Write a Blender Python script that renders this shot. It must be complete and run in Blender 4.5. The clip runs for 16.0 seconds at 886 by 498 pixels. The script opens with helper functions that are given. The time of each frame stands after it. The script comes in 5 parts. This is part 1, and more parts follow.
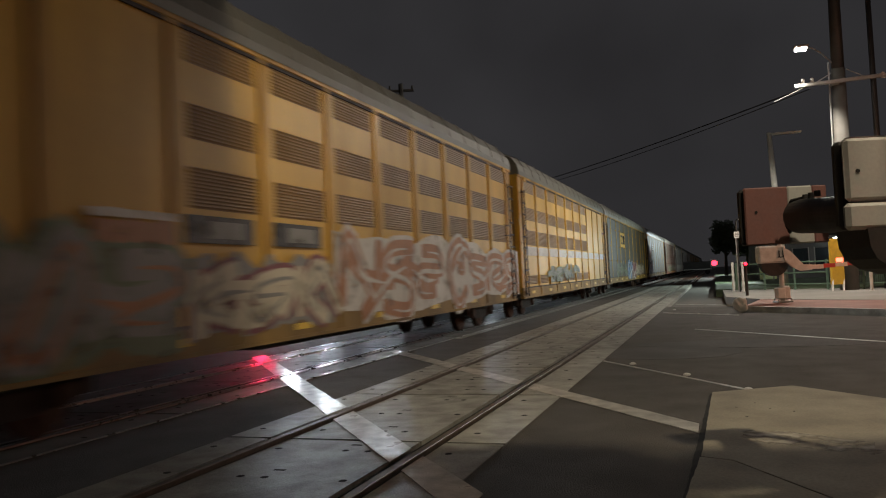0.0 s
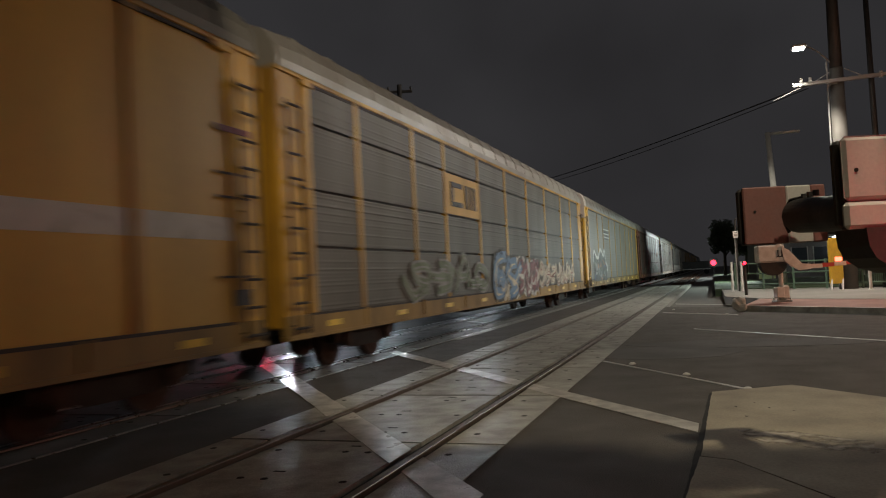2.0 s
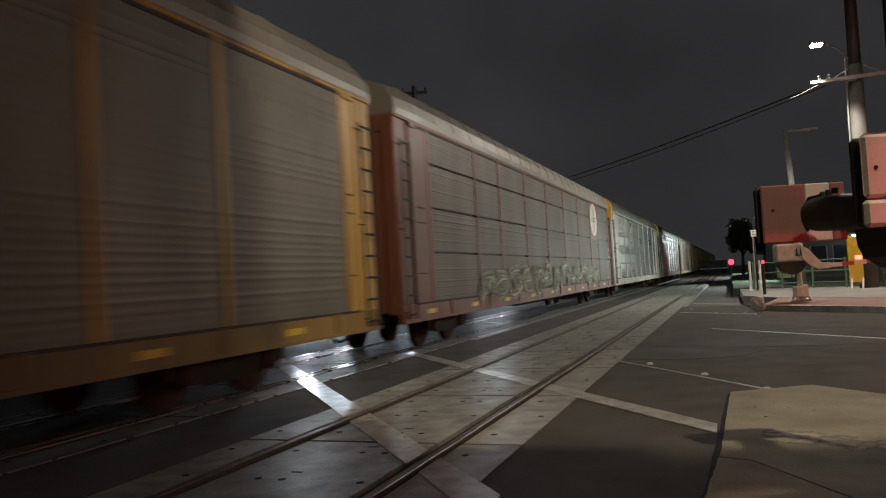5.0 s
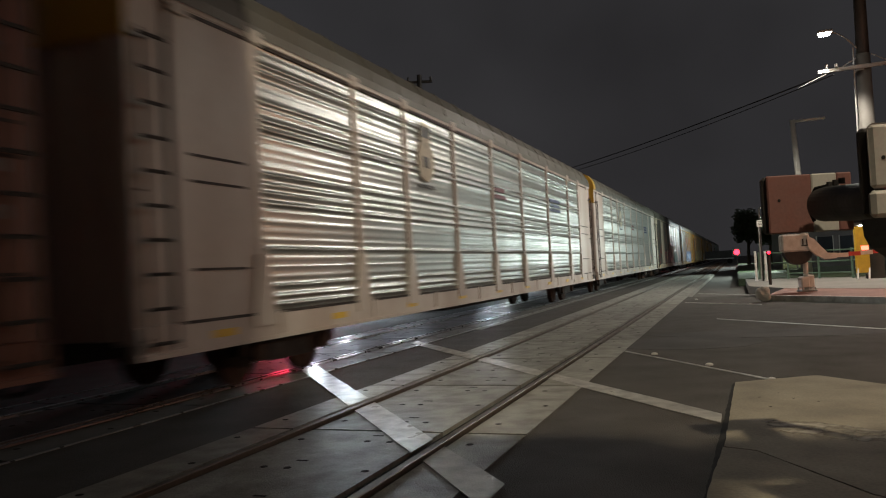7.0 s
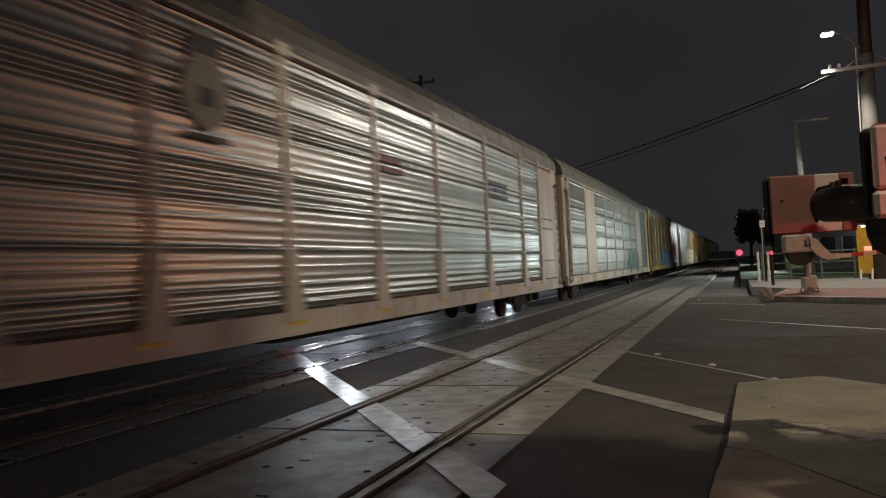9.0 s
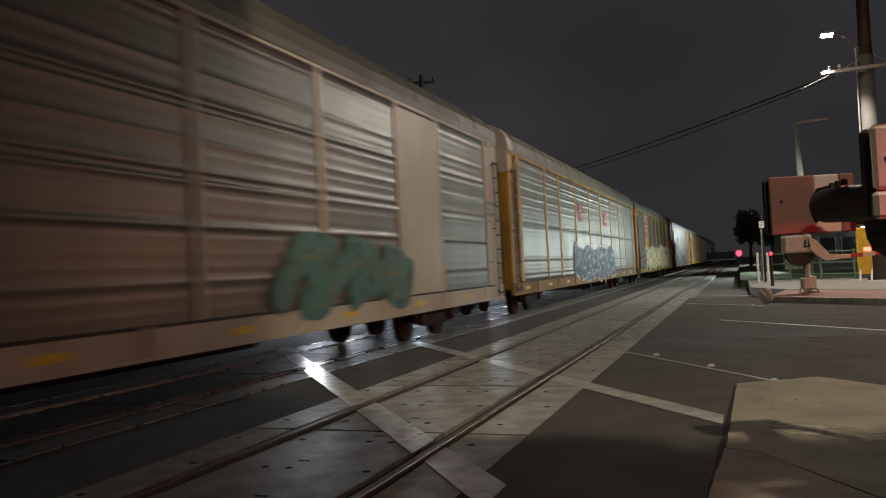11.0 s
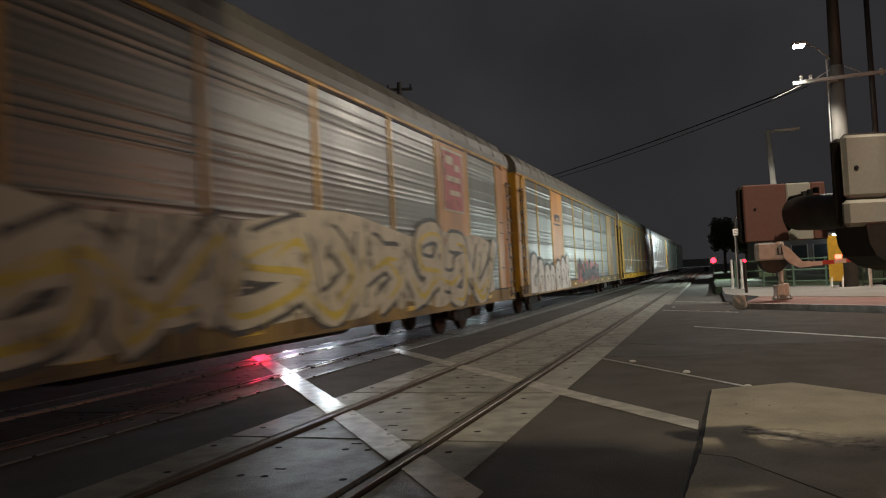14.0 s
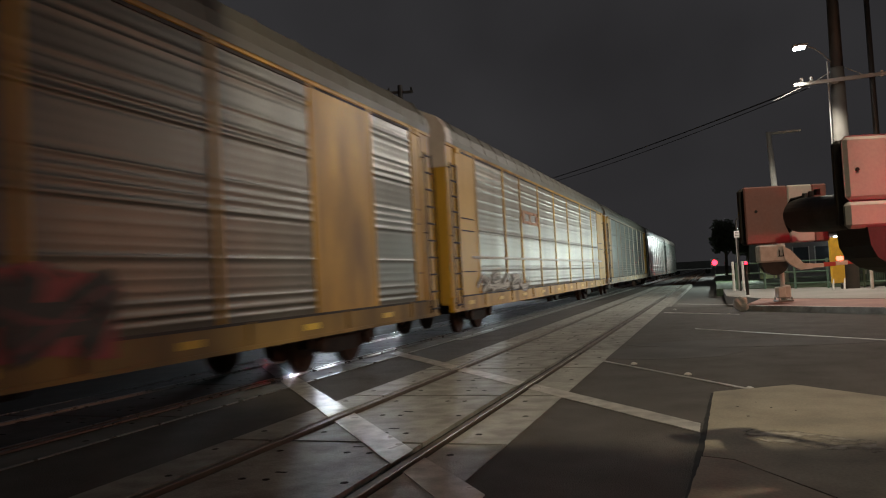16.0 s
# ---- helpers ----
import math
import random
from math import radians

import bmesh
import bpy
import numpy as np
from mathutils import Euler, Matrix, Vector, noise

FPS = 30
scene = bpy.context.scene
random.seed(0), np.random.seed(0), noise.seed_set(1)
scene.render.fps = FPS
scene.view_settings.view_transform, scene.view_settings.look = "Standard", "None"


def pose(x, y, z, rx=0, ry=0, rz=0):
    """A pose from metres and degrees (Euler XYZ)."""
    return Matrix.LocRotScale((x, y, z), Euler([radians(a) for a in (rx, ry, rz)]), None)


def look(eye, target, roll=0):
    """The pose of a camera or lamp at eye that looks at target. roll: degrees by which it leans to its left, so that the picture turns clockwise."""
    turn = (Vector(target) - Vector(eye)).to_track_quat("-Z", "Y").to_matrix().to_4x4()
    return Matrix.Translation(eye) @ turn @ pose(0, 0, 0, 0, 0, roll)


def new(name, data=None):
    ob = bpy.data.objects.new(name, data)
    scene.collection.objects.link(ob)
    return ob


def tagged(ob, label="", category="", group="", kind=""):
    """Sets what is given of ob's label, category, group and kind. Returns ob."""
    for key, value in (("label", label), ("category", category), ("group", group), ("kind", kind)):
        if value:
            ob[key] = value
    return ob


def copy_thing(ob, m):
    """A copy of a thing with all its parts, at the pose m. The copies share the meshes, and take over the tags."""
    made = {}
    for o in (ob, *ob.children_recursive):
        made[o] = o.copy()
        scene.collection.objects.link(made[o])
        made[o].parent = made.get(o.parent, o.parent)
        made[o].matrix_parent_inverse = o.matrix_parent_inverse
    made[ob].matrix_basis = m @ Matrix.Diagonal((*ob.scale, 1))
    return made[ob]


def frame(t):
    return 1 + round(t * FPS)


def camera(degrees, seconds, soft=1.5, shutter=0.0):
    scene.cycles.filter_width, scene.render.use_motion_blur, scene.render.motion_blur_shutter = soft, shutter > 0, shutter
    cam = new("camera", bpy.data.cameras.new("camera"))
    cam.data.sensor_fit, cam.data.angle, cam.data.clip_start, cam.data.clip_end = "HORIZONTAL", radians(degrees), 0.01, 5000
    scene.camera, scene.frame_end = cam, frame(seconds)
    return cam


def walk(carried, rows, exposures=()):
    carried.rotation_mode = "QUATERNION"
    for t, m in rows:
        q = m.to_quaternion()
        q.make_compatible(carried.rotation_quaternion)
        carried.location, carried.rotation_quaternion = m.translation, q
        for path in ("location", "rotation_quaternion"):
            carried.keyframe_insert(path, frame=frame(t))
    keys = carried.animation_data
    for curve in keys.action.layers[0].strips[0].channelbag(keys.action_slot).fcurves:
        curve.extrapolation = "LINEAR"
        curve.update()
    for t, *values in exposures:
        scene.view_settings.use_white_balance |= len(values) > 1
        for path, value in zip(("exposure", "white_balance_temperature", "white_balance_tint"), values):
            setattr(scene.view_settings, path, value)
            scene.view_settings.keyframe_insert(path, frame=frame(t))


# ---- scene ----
EYE = (0.0, 0.0, 1.40)
cam = camera(59.76, 16.0, soft=1.1, shutter=0.5)
# seconds, degrees the view turns left of the track, up, and leans
VIEW = [
    (0.0, 19.30, 2.19, 2.74), (0.5, 19.25, 2.08, 2.72), (1.0, 19.11, 2.10, 2.84),
    (1.5, 19.09, 2.15, 2.92), (2.0, 19.23, 2.24, 2.97), (2.5, 19.50, 2.31, 2.97),
    (3.0, 19.77, 2.40, 3.04), (3.5, 19.99, 2.52, 3.20), (4.0, 20.22, 2.56, 3.28),
    (6.5, 20.64, 1.77, 3.19), (7.0, 20.80, 1.61, 3.14), (7.5, 20.86, 1.55, 3.11),
    (8.0, 20.79, 1.57, 3.11), (8.5, 20.81, 1.57, 3.06), (9.0, 20.97, 1.64, 3.10),
    (11.5, 20.88, 1.66, 2.96), (12.0, 20.58, 1.94, 2.84), (12.5, 20.23, 2.26, 2.85),
    (13.0, 19.83, 2.29, 2.86), (13.5, 19.45, 2.23, 2.93), (14.0, 19.24, 2.07, 2.98),
    (14.5, 19.20, 1.99, 2.98), (15.0, 19.22, 2.07, 3.03), (15.5, 19.22, 2.18, 3.10),
    (16.0, 19.31, 2.28, 3.11),
]


def aim(left, up, lean):
    a, b = radians(left), radians(up)
    way = Vector((-math.sin(a) * math.cos(b), math.cos(a) * math.cos(b), math.sin(b)))
    return look(EYE, Vector(EYE) + 10 * way, -lean)


walk(cam, [(t, aim(a, b, c)) for t, a, b, c in VIEW], exposures=[(0, 0), (7.2, 0), (8.1, -0.27), (9.2, -0.33), (11.2, 0), (16, 0)])

# ---- light ----
world = bpy.data.worlds.new("night_sky")
scene.world = world
world.use_nodes = True
wn = world.node_tree
wn.nodes["Background"].inputs[0].default_value = (0.0245, 0.0240, 0.0255, 1)
wn.nodes["Background"].inputs[1].default_value = 1.08
# low cloud faintly lit by the town
cloud, cramp, ctc = wn.nodes.new("ShaderNodeTexNoise"), wn.nodes.new("ShaderNodeValToRGB"), wn.nodes.new("ShaderNodeTexCoord")
cloud.inputs["Scale"].default_value, cloud.inputs["Detail"].default_value = 3.2, 3.0
wn.links.new(ctc.outputs["Generated"], cloud.inputs["Vector"])
cramp.color_ramp.elements[0].position, cramp.color_ramp.elements[1].position = 0.3, 0.72
cramp.color_ramp.elements[0].color = (0.0190, 0.0182, 0.0195, 1)
cramp.color_ramp.elements[1].color = (0.0300, 0.0292, 0.0312, 1)
wn.links.new(cloud.outputs[0], cramp.inputs[0])
wn.links.new(cramp.outputs[0], wn.nodes["Background"].inputs[0])


def lamp(name, kind, m, energy, color, size=0.3, spot=None):
    d = bpy.data.lights.new(name, kind)
    d.energy, d.color = energy, color
    if kind == "SPOT":
        d.spot_size, d.spot_blend, d.shadow_soft_size = radians(spot), 0.25, size
    elif kind == "POINT":
        d.shadow_soft_size = size
    ob = new(name, d)
    ob.matrix_world = m
    return ob


LAMP_A = (3.67, 33.2, 9.70)    # the street lamp on the utility pole
LAMP_C = (3, 104.57, 5.6)       # the lamp post far down the line
LAMP_D = (3, 57.27, 2.95)      # a fill lamp added before the canopy to brighten the far train
LAMP_E = (9.5, 24.5, 3.9)       # the orange lamp over the pavement
LAMP_B = (2.58, 1.99, 8.8)      # the street lamp over the near corner
lamp("street_light", "SPOT", look(LAMP_A, (-2.5, 30.0, 0)), 4800, (1.0, 0.94, 0.82), 0.2, 168)
lamp("sodium_street_light", "POINT", look(LAMP_E, (0, 15, 0)), 1150, (1.0, 0.42, 0.22), 0.45)
lamp("canopy_floodlight", "SPOT", look(LAMP_D, (-6.0, 55.0, 1.8)), 2700, (0.84, 1.0, 0.92), 0.25, 150)
lamp("far_street_light", "POINT", look(LAMP_C, (0, 60, 0)), 5500, (0.88, 1.0, 0.96), 0.25)
lamp("near_street_light", "POINT", look(LAMP_B, (-2, 10.0, 0)), 2500, (1.0, 0.84, 0.60), 0.16)

# ---- materials ----
def mat(name, color, rough=0.7, metal=0.0, vary=0.25, scale=3.0, grain=60.0, bump=0.15, dirt=None, dirt_amount=0.5, streak=(1, 1, 1), per=0.0, spec=0.5):
    """Surface with stains at a large scale, grain at a small one, and relief."""
    m = bpy.data.materials.new(name)
    m.use_nodes = True
    nt = m.node_tree
    n, l = nt.nodes, nt.links
    bs = n["Principled BSDF"]
    tc = n.new("ShaderNodeTexCoord")
    mp = n.new("ShaderNodeMapping")
    mp.inputs["Scale"].default_value = streak
    l.new(tc.outputs["Object"], mp.inputs["Vector"])
    info = n.new("ShaderNodeObjectInfo")
    off = n.new("ShaderNodeVectorMath")
    off.operation = "MULTIPLY_ADD"
    l.new(info.outputs["Random"], off.inputs[0])
    off.inputs[1].default_value = (17.0, 31.0, 23.0)
    l.new(mp.outputs[0], off.inputs[2])
    big, small = n.new("ShaderNodeTexNoise"), n.new("ShaderNodeTexNoise")
    for t, s, d in ((big, scale, 6.0), (small, grain, 3.0)):
        t.inputs["Scale"].default_value, t.inputs["Detail"].default_value = s, d
        l.new(off.outputs[0], t.inputs["Vector"])
    ramp = n.new("ShaderNodeMapRange")
    ramp.inputs[1].default_value, ramp.inputs[2].default_value = 0.35, 0.7
    l.new(big.outputs[0], ramp.inputs[0])
    mix = n.new("ShaderNodeMix")
    mix.data_type = "RGBA"
    d = dirt or tuple(c * (1 - vary) for c in color)
    mix.inputs[6].default_value, mix.inputs[7].default_value = (*color, 1), (*d, 1)
    am = n.new("ShaderNodeMath")
    am.operation = "MULTIPLY"
    am.inputs[1].default_value = dirt_amount if dirt else 1.0
    l.new(ramp.outputs[0], am.inputs[0])
    l.new(am.outputs[0], mix.inputs[0])
    g = n.new("ShaderNodeMapRange")
    g.inputs[3].default_value, g.inputs[4].default_value = 1 - vary, 1 + vary
    l.new(small.outputs[0], g.inputs[0])
    mul = n.new("ShaderNodeMix")
    mul.data_type, mul.blend_type = "RGBA", "MULTIPLY"
    mul.inputs[0].default_value = 1.0
    l.new(mix.outputs[2], mul.inputs[6])
    l.new(g.outputs[0], mul.inputs[7])
    last = mul
    if per:
        pr = n.new("ShaderNodeMapRange")
        pr.inputs[3].default_value, pr.inputs[4].default_value = 1 - per, 1 + per
        l.new(info.outputs["Random"], pr.inputs[0])
        last = n.new("ShaderNodeMix")
        last.data_type, last.blend_type = "RGBA", "MULTIPLY"
        last.inputs[0].default_value = 1.0
        l.new(mul.outputs[2], last.inputs[6])
        l.new(pr.outputs[0], last.inputs[7])
    l.new(last.outputs[2], bs.inputs["Base Color"])
    rr = n.new("ShaderNodeMapRange")
    rr.inputs[3].default_value, rr.inputs[4].default_value = max(0.05, rough - 0.12), min(1, rough + 0.12)
    l.new(big.outputs[0], rr.inputs[0])
    l.new(rr.outputs[0], bs.inputs["Roughness"])
    bs.inputs["Metallic"].default_value = metal
    bs.inputs["Specular IOR Level"].default_value = spec
    if bump:
        bp = n.new("ShaderNodeBump")
        bp.inputs["Strength"].default_value, bp.inputs["Distance"].default_value = bump, 0.01
        l.new(small.outputs[0], bp.inputs["Height"])
        l.new(bp.outputs[0], bs.inputs["Normal"])
    return m


def worn(m, low=0.30, high=0.46, least=0.35):
    """Lets the surface below show through where the paint has thinned."""
    n, l = m.node_tree.nodes, m.node_tree.links
    tc, nz, mr = n.new("ShaderNodeTexCoord"), n.new("ShaderNodeTexNoise"), n.new("ShaderNodeMapRange")
    nz.inputs["Scale"].default_value, nz.inputs["Detail"].default_value = 3.5, 8.0
    l.new(tc.outputs["Object"], nz.inputs["Vector"])
    for i, v in ((1, low), (2, high), (3, least), (4, 1.0)):
        mr.inputs[i].default_value = v
    l.new(nz.outputs[0], mr.inputs[0])
    l.new(mr.outputs[0], n["Principled BSDF"].inputs["Alpha"])
    return m


def glow(name, color, strength):
    m = bpy.data.materials.new(name)
    m.use_nodes = True
    b = m.node_tree.nodes["Principled BSDF"]
    b.inputs["Base Color"].default_value = (*color, 1)
    b.inputs["Emission Color"].default_value = (*color, 1)
    b.inputs["Emission Strength"].default_value = strength
    return m


ASPHALT = mat("asphalt", (0.074, 0.067, 0.059), 0.85, spec=0.25, vary=0.55, scale=1.6, grain=85, bump=1.0, dirt=(0.046, 0.041, 0.036), dirt_amount=0.7)
ASPHALT_WORN = mat("asphalt_worn", (0.045, 0.041, 0.037), 0.85, vary=0.3, scale=1.2, grain=90, bump=0.5)
CONCRETE = mat("concrete_panel", (0.31, 0.31, 0.28), 0.52, vary=0.55, scale=3.6, grain=70, bump=0.5, dirt=(0.13, 0.125, 0.11), dirt_amount=0.85, per=0.16)
SLAB = mat("concrete_slab", (0.28, 0.25, 0.185), 0.85, vary=0.28, scale=1.6, grain=45, bump=0.25, dirt=(0.16, 0.145, 0.115), dirt_amount=0.8)
WALKWAY = mat("concrete_walk", (0.22, 0.205, 0.185), 0.85, vary=0.2, scale=0.6, grain=50, bump=0.2)
RED_PAVING = mat("red_paving", (0.26, 0.13, 0.10), 0.8, vary=0.25, scale=1.0, grain=30, bump=0.2)
RAIL = mat("rail_steel", (0.11, 0.085, 0.065), 0.5, 0.4, vary=0.3, scale=6, grain=40, bump=0.0)
RAIL_BRIGHT = mat("polished_rail_steel", (0.62, 0.61, 0.60), 0.30, 1.0, vary=0.15, scale=6, grain=40, bump=0.0)
RUST = mat("rusty_steel", (0.10, 0.055, 0.035), 0.8, 0.2, vary=0.4, scale=4, grain=60, bump=0.3)
RUBBER = mat("black_rubber", (0.018, 0.017, 0.016), 0.9, spec=0.15, vary=0.3, scale=8, grain=40)
ROADPAINT = mat("white_road_paint", (0.48, 0.47, 0.44), 0.32, vary=0.25, scale=5, grain=60, bump=0.2, dirt=(0.16, 0.155, 0.15), dirt_amount=0.9)
BALLAST = mat("ballast", (0.12, 0.11, 0.10), 0.95, vary=0.5, scale=9, grain=26, bump=1.0)
DARKSTEEL = mat("dark_steel", (0.035, 0.032, 0.03), 0.6, 0.3, vary=0.4, scale=3, grain=30)
WHITE_METAL = mat("white_enamel", (0.62, 0.61, 0.58), 0.5, vary=0.15, scale=5, grain=30, bump=0.08, dirt=(0.35, 0.32, 0.28))
GALV = mat("galvanised_steel", (0.32, 0.32, 0.31), 0.5, 0.5, vary=0.15, scale=4, grain=40)
POLEWOOD = mat("pole_concrete", (0.085, 0.078, 0.068), 0.8, vary=0.2, scale=2, grain=40, bump=0.2)
CONCRETE_WET = mat("concrete_panel_damp", (0.15, 0.145, 0.135), 0.6, vary=0.25, scale=2.2, grain=50, bump=0.35, dirt=(0.08, 0.075, 0.07), dirt_amount=0.8, per=0.15)
CONCRETE_PALE = mat("pale_concrete", (0.5, 0.49, 0.45), 0.85, vary=0.2, scale=5, grain=40, bump=0.3)
GRASS = mat("grass", (0.05, 0.075, 0.03), 0.9, vary=0.5, scale=3, grain=40, bump=0.8)
FENCE_GREEN = mat("green_fence_paint", (0.10, 0.16, 0.11), 0.5, vary=0.2, scale=5, grain=30)
YELLOW = mat("yellow_paint", (0.62, 0.40, 0.03), 0.5, vary=0.15, scale=4, grain=30, dirt=(0.3, 0.2, 0.04))
WALL_DARK = mat("dark_render_wall", (0.10, 0.10, 0.105), 0.85, vary=0.2, scale=1, grain=30)
GREEN_WALL = mat("pale_green_wall", (0.45, 0.55, 0.30), 0.7, vary=0.12, scale=1.5, grain=30)
DARKGLASS = mat("dark_window_glass", (0.02, 0.025, 0.03), 0.08, vary=0.1, scale=1, grain=5, bump=0)
BARK = mat("bark", (0.09, 0.07, 0.05), 0.9, vary=0.4, scale=6, grain=40, bump=0.6)
LEAF = mat("leaves", (0.055, 0.075, 0.035), 0.6, vary=0.4, scale=2, grain=12, bump=0)
CARPAINT = mat("dark_car_paint", (0.05, 0.05, 0.055), 0.25, 0.4, vary=0.1, scale=2, grain=30, bump=0)
RED_SHEET = mat("red_sheeting", (0.45, 0.05, 0.04), 0.45, vary=0.12, scale=4, grain=40, bump=0.05)
PLATE_WHITE = mat("white_plate_enamel", (0.33, 0.325, 0.305), 0.5, vary=0.12, scale=7, grain=60, bump=0.06, dirt=(0.38, 0.36, 0.33))
PLATE_RED = mat("faded_red_enamel", (0.14, 0.070, 0.063), 0.5, vary=0.2, scale=9, grain=60, bump=0.06, dirt=(0.15, 0.06, 0.05), dirt_amount=0.8)
LAMP_GLOW = glow("street_lamp_glow", (1.0, 0.97, 0.9), 60)
SHOP_GLOW = glow("shop_lamp_glow", (0.95, 1.0, 0.95), 14)
WARM_DIM = glow("dim_lamp_glow", (1.0, 0.9, 0.7), 2.5)
RED_GLOW = glow("red_lamp_glow", (1.0, 0.10, 0.06), 6)
RED_SIGNAL = glow("red_signal_glow", (1.0, 0.012, 0.03), 9)
RED_FLASH = glow("red_flasher_glow", (1.0, 0.02, 0.05), 105)
RED_FAR = glow("red_arm_lamp_glow", (1.0, 0.02, 0.07), 170)
HEAD_GLOW = glow("headlight_glow", (0.9, 0.95, 1.0), 90)

# ---- mesh helpers ----
def part(name, bm, material, parent=None, label="", smooth=False):
    me = bpy.data.meshes.new(name)
    bm.normal_update()
    bm.to_mesh(me)
    bm.free()
    for m in (material if isinstance(material, (list, tuple)) else [material]):
        me.materials.append(m)
    if smooth:
        for p in me.polygons:
            p.use_smooth = True
    ob = new(name, me)
    if parent is not None:
        ob.parent = parent
    if label:
        ob["label"] = label
    return ob


def shared(name, me, parent, m=None):
    """Another object on mesh me, under parent."""
    ob = new(name, me)
    ob.parent = parent
    if m is not None:
        ob.matrix_basis = m
    return ob


def box(bm, x0, x1, y0, y1, z0, z1, bevel=0.0, mi=0, turn=None):
    ret = bmesh.ops.create_cube(bm, size=1)
    vs = ret["verts"]
    for v in vs:
        v.co = Vector(((x0 + x1) / 2 + v.co.x * (x1 - x0), (y0 + y1) / 2 + v.co.y * (y1 - y0), (z0 + z1) / 2 + v.co.z * (z1 - z0)))
    if turn is not None:
        for v in vs:
            v.co = turn @ v.co
    faces = {f for v in vs for f in v.link_faces}
    for f in faces:
        f.material_index = mi
    if bevel:
        r = bmesh.ops.bevel(bm, geom=list({e for v in vs for e in v.link_edges}), offset=bevel, segments=1, affect="EDGES", profile=0.5)
        for f in r["faces"]:
            f.material_index = mi
    return bm


def tube(bm, a, b, r0, r1=None, seg=10, mi=0):
    a, b = Vector(a), Vector(b)
    r1 = r0 if r1 is None else r1
    d = b - a
    m = Matrix.Translation((a + b) / 2) @ d.to_track_quat("Z", "Y").to_matrix().to_4x4()
    ret = bmesh.ops.create_cone(bm, cap_ends=True, segments=seg, radius1=r0, radius2=r1, depth=d.length, matrix=m)
    for v in ret["verts"]:
        for f in v.link_faces:
            f.material_index = mi
    return bm


def hose(bm, pts, r, seg=6):
    """One bent tube through pts."""
    pts = [Vector(p) for p in pts]
    rings = []
    for i, p in enumerate(pts):
        d = (pts[min(i + 1, len(pts) - 1)] - pts[max(i - 1, 0)]).normalized()
        q = d.to_track_quat("Z", "Y").to_matrix()
        rings.append([bm.verts.new(p + q @ Vector((r * math.cos(2 * math.pi * k / seg), r * math.sin(2 * math.pi * k / seg), 0))) for k in range(seg)])
    for a, b in zip(rings, rings[1:]):
        for k in range(seg):
            bm.faces.new((a[k], a[(k + 1) % seg], b[(k + 1) % seg], b[k]))
    bm.faces.new(rings[0][::-1]), bm.faces.new(rings[-1])
    return bm


def prism(bm, pts, z0, z1, mi=0):
    """An upright slab over the outline pts (x, y)."""
    lo = [bm.verts.new((x, y, z0)) for x, y in pts]
    hi = [bm.verts.new((x, y, z1)) for x, y in pts]
    n = len(pts)
    fs = [bm.faces.new(hi), bm.faces.new(lo[::-1])]
    for i in range(n):
        fs.append(bm.faces.new((lo[i], lo[(i + 1) % n], hi[(i + 1) % n], hi[i])))
    for f in fs:
        f.material_index = mi
    bmesh.ops.recalc_face_normals(bm, faces=fs)
    return bm


def empty(name, m=None, **tags):
    ob = new(name)
    if m is not None:
        ob.matrix_basis = m
    return tagged(ob, **tags)


B = bmesh.new

# ---- ground and tracks ----
NEAR, FAR = -3.14, -7.27      # centre lines of the two tracks
GAUGE = 0.777                 # rail centre from centre line
PANEL = 2.603                 # length of a crossing panel


bm = B()
prism(bm, [(-400, -120), (400, -120), (400, 900), (-400, 900)], -0.6, -0.20)
tagged(part("ground", bm, BALLAST), "dark gravel ground running on along the tracks", "ground", kind="structure")
def track(cx, y0, y1, label, head):
    t = empty("railway_track", label=label, category="railway track", kind="structure")
    for s in (-1, 1):
        x = cx + s * GAUGE
        bm = B()
        box(bm, x - 0.036, x + 0.036, y0, y1, -0.05, 0.0, 0.006)
        box(bm, x - 0.010, x + 0.010, y0, y1, -0.16, -0.05)
        box(bm, x - 0.075, x + 0.075, y0, y1, -0.19, -0.16)
        part("rail", bm, head, t)
    return t


def sleepers(t, cx, y0, y1):
    bm = B()
    box(bm, cx - 1.3, cx + 1.3, -0.12, 0.12, -0.3, -0.17, 0.01)
    first = part("sleeper", bm, RUST, t)
    first.matrix_basis = pose(0, y0, 0)
    n = int((y1 - y0) / 0.6)
    for i in range(1, n):
        shared("sleeper", first.data, t, pose(0, y0 + i * 0.6, 0))


near_track = track(NEAR, -40, 700, "steel rails of the empty track, rusty sides and worn heads", RAIL)
far_track = track(FAR, -60, 700, "steel rails of the track that carries the train", RAIL_BRIGHT)

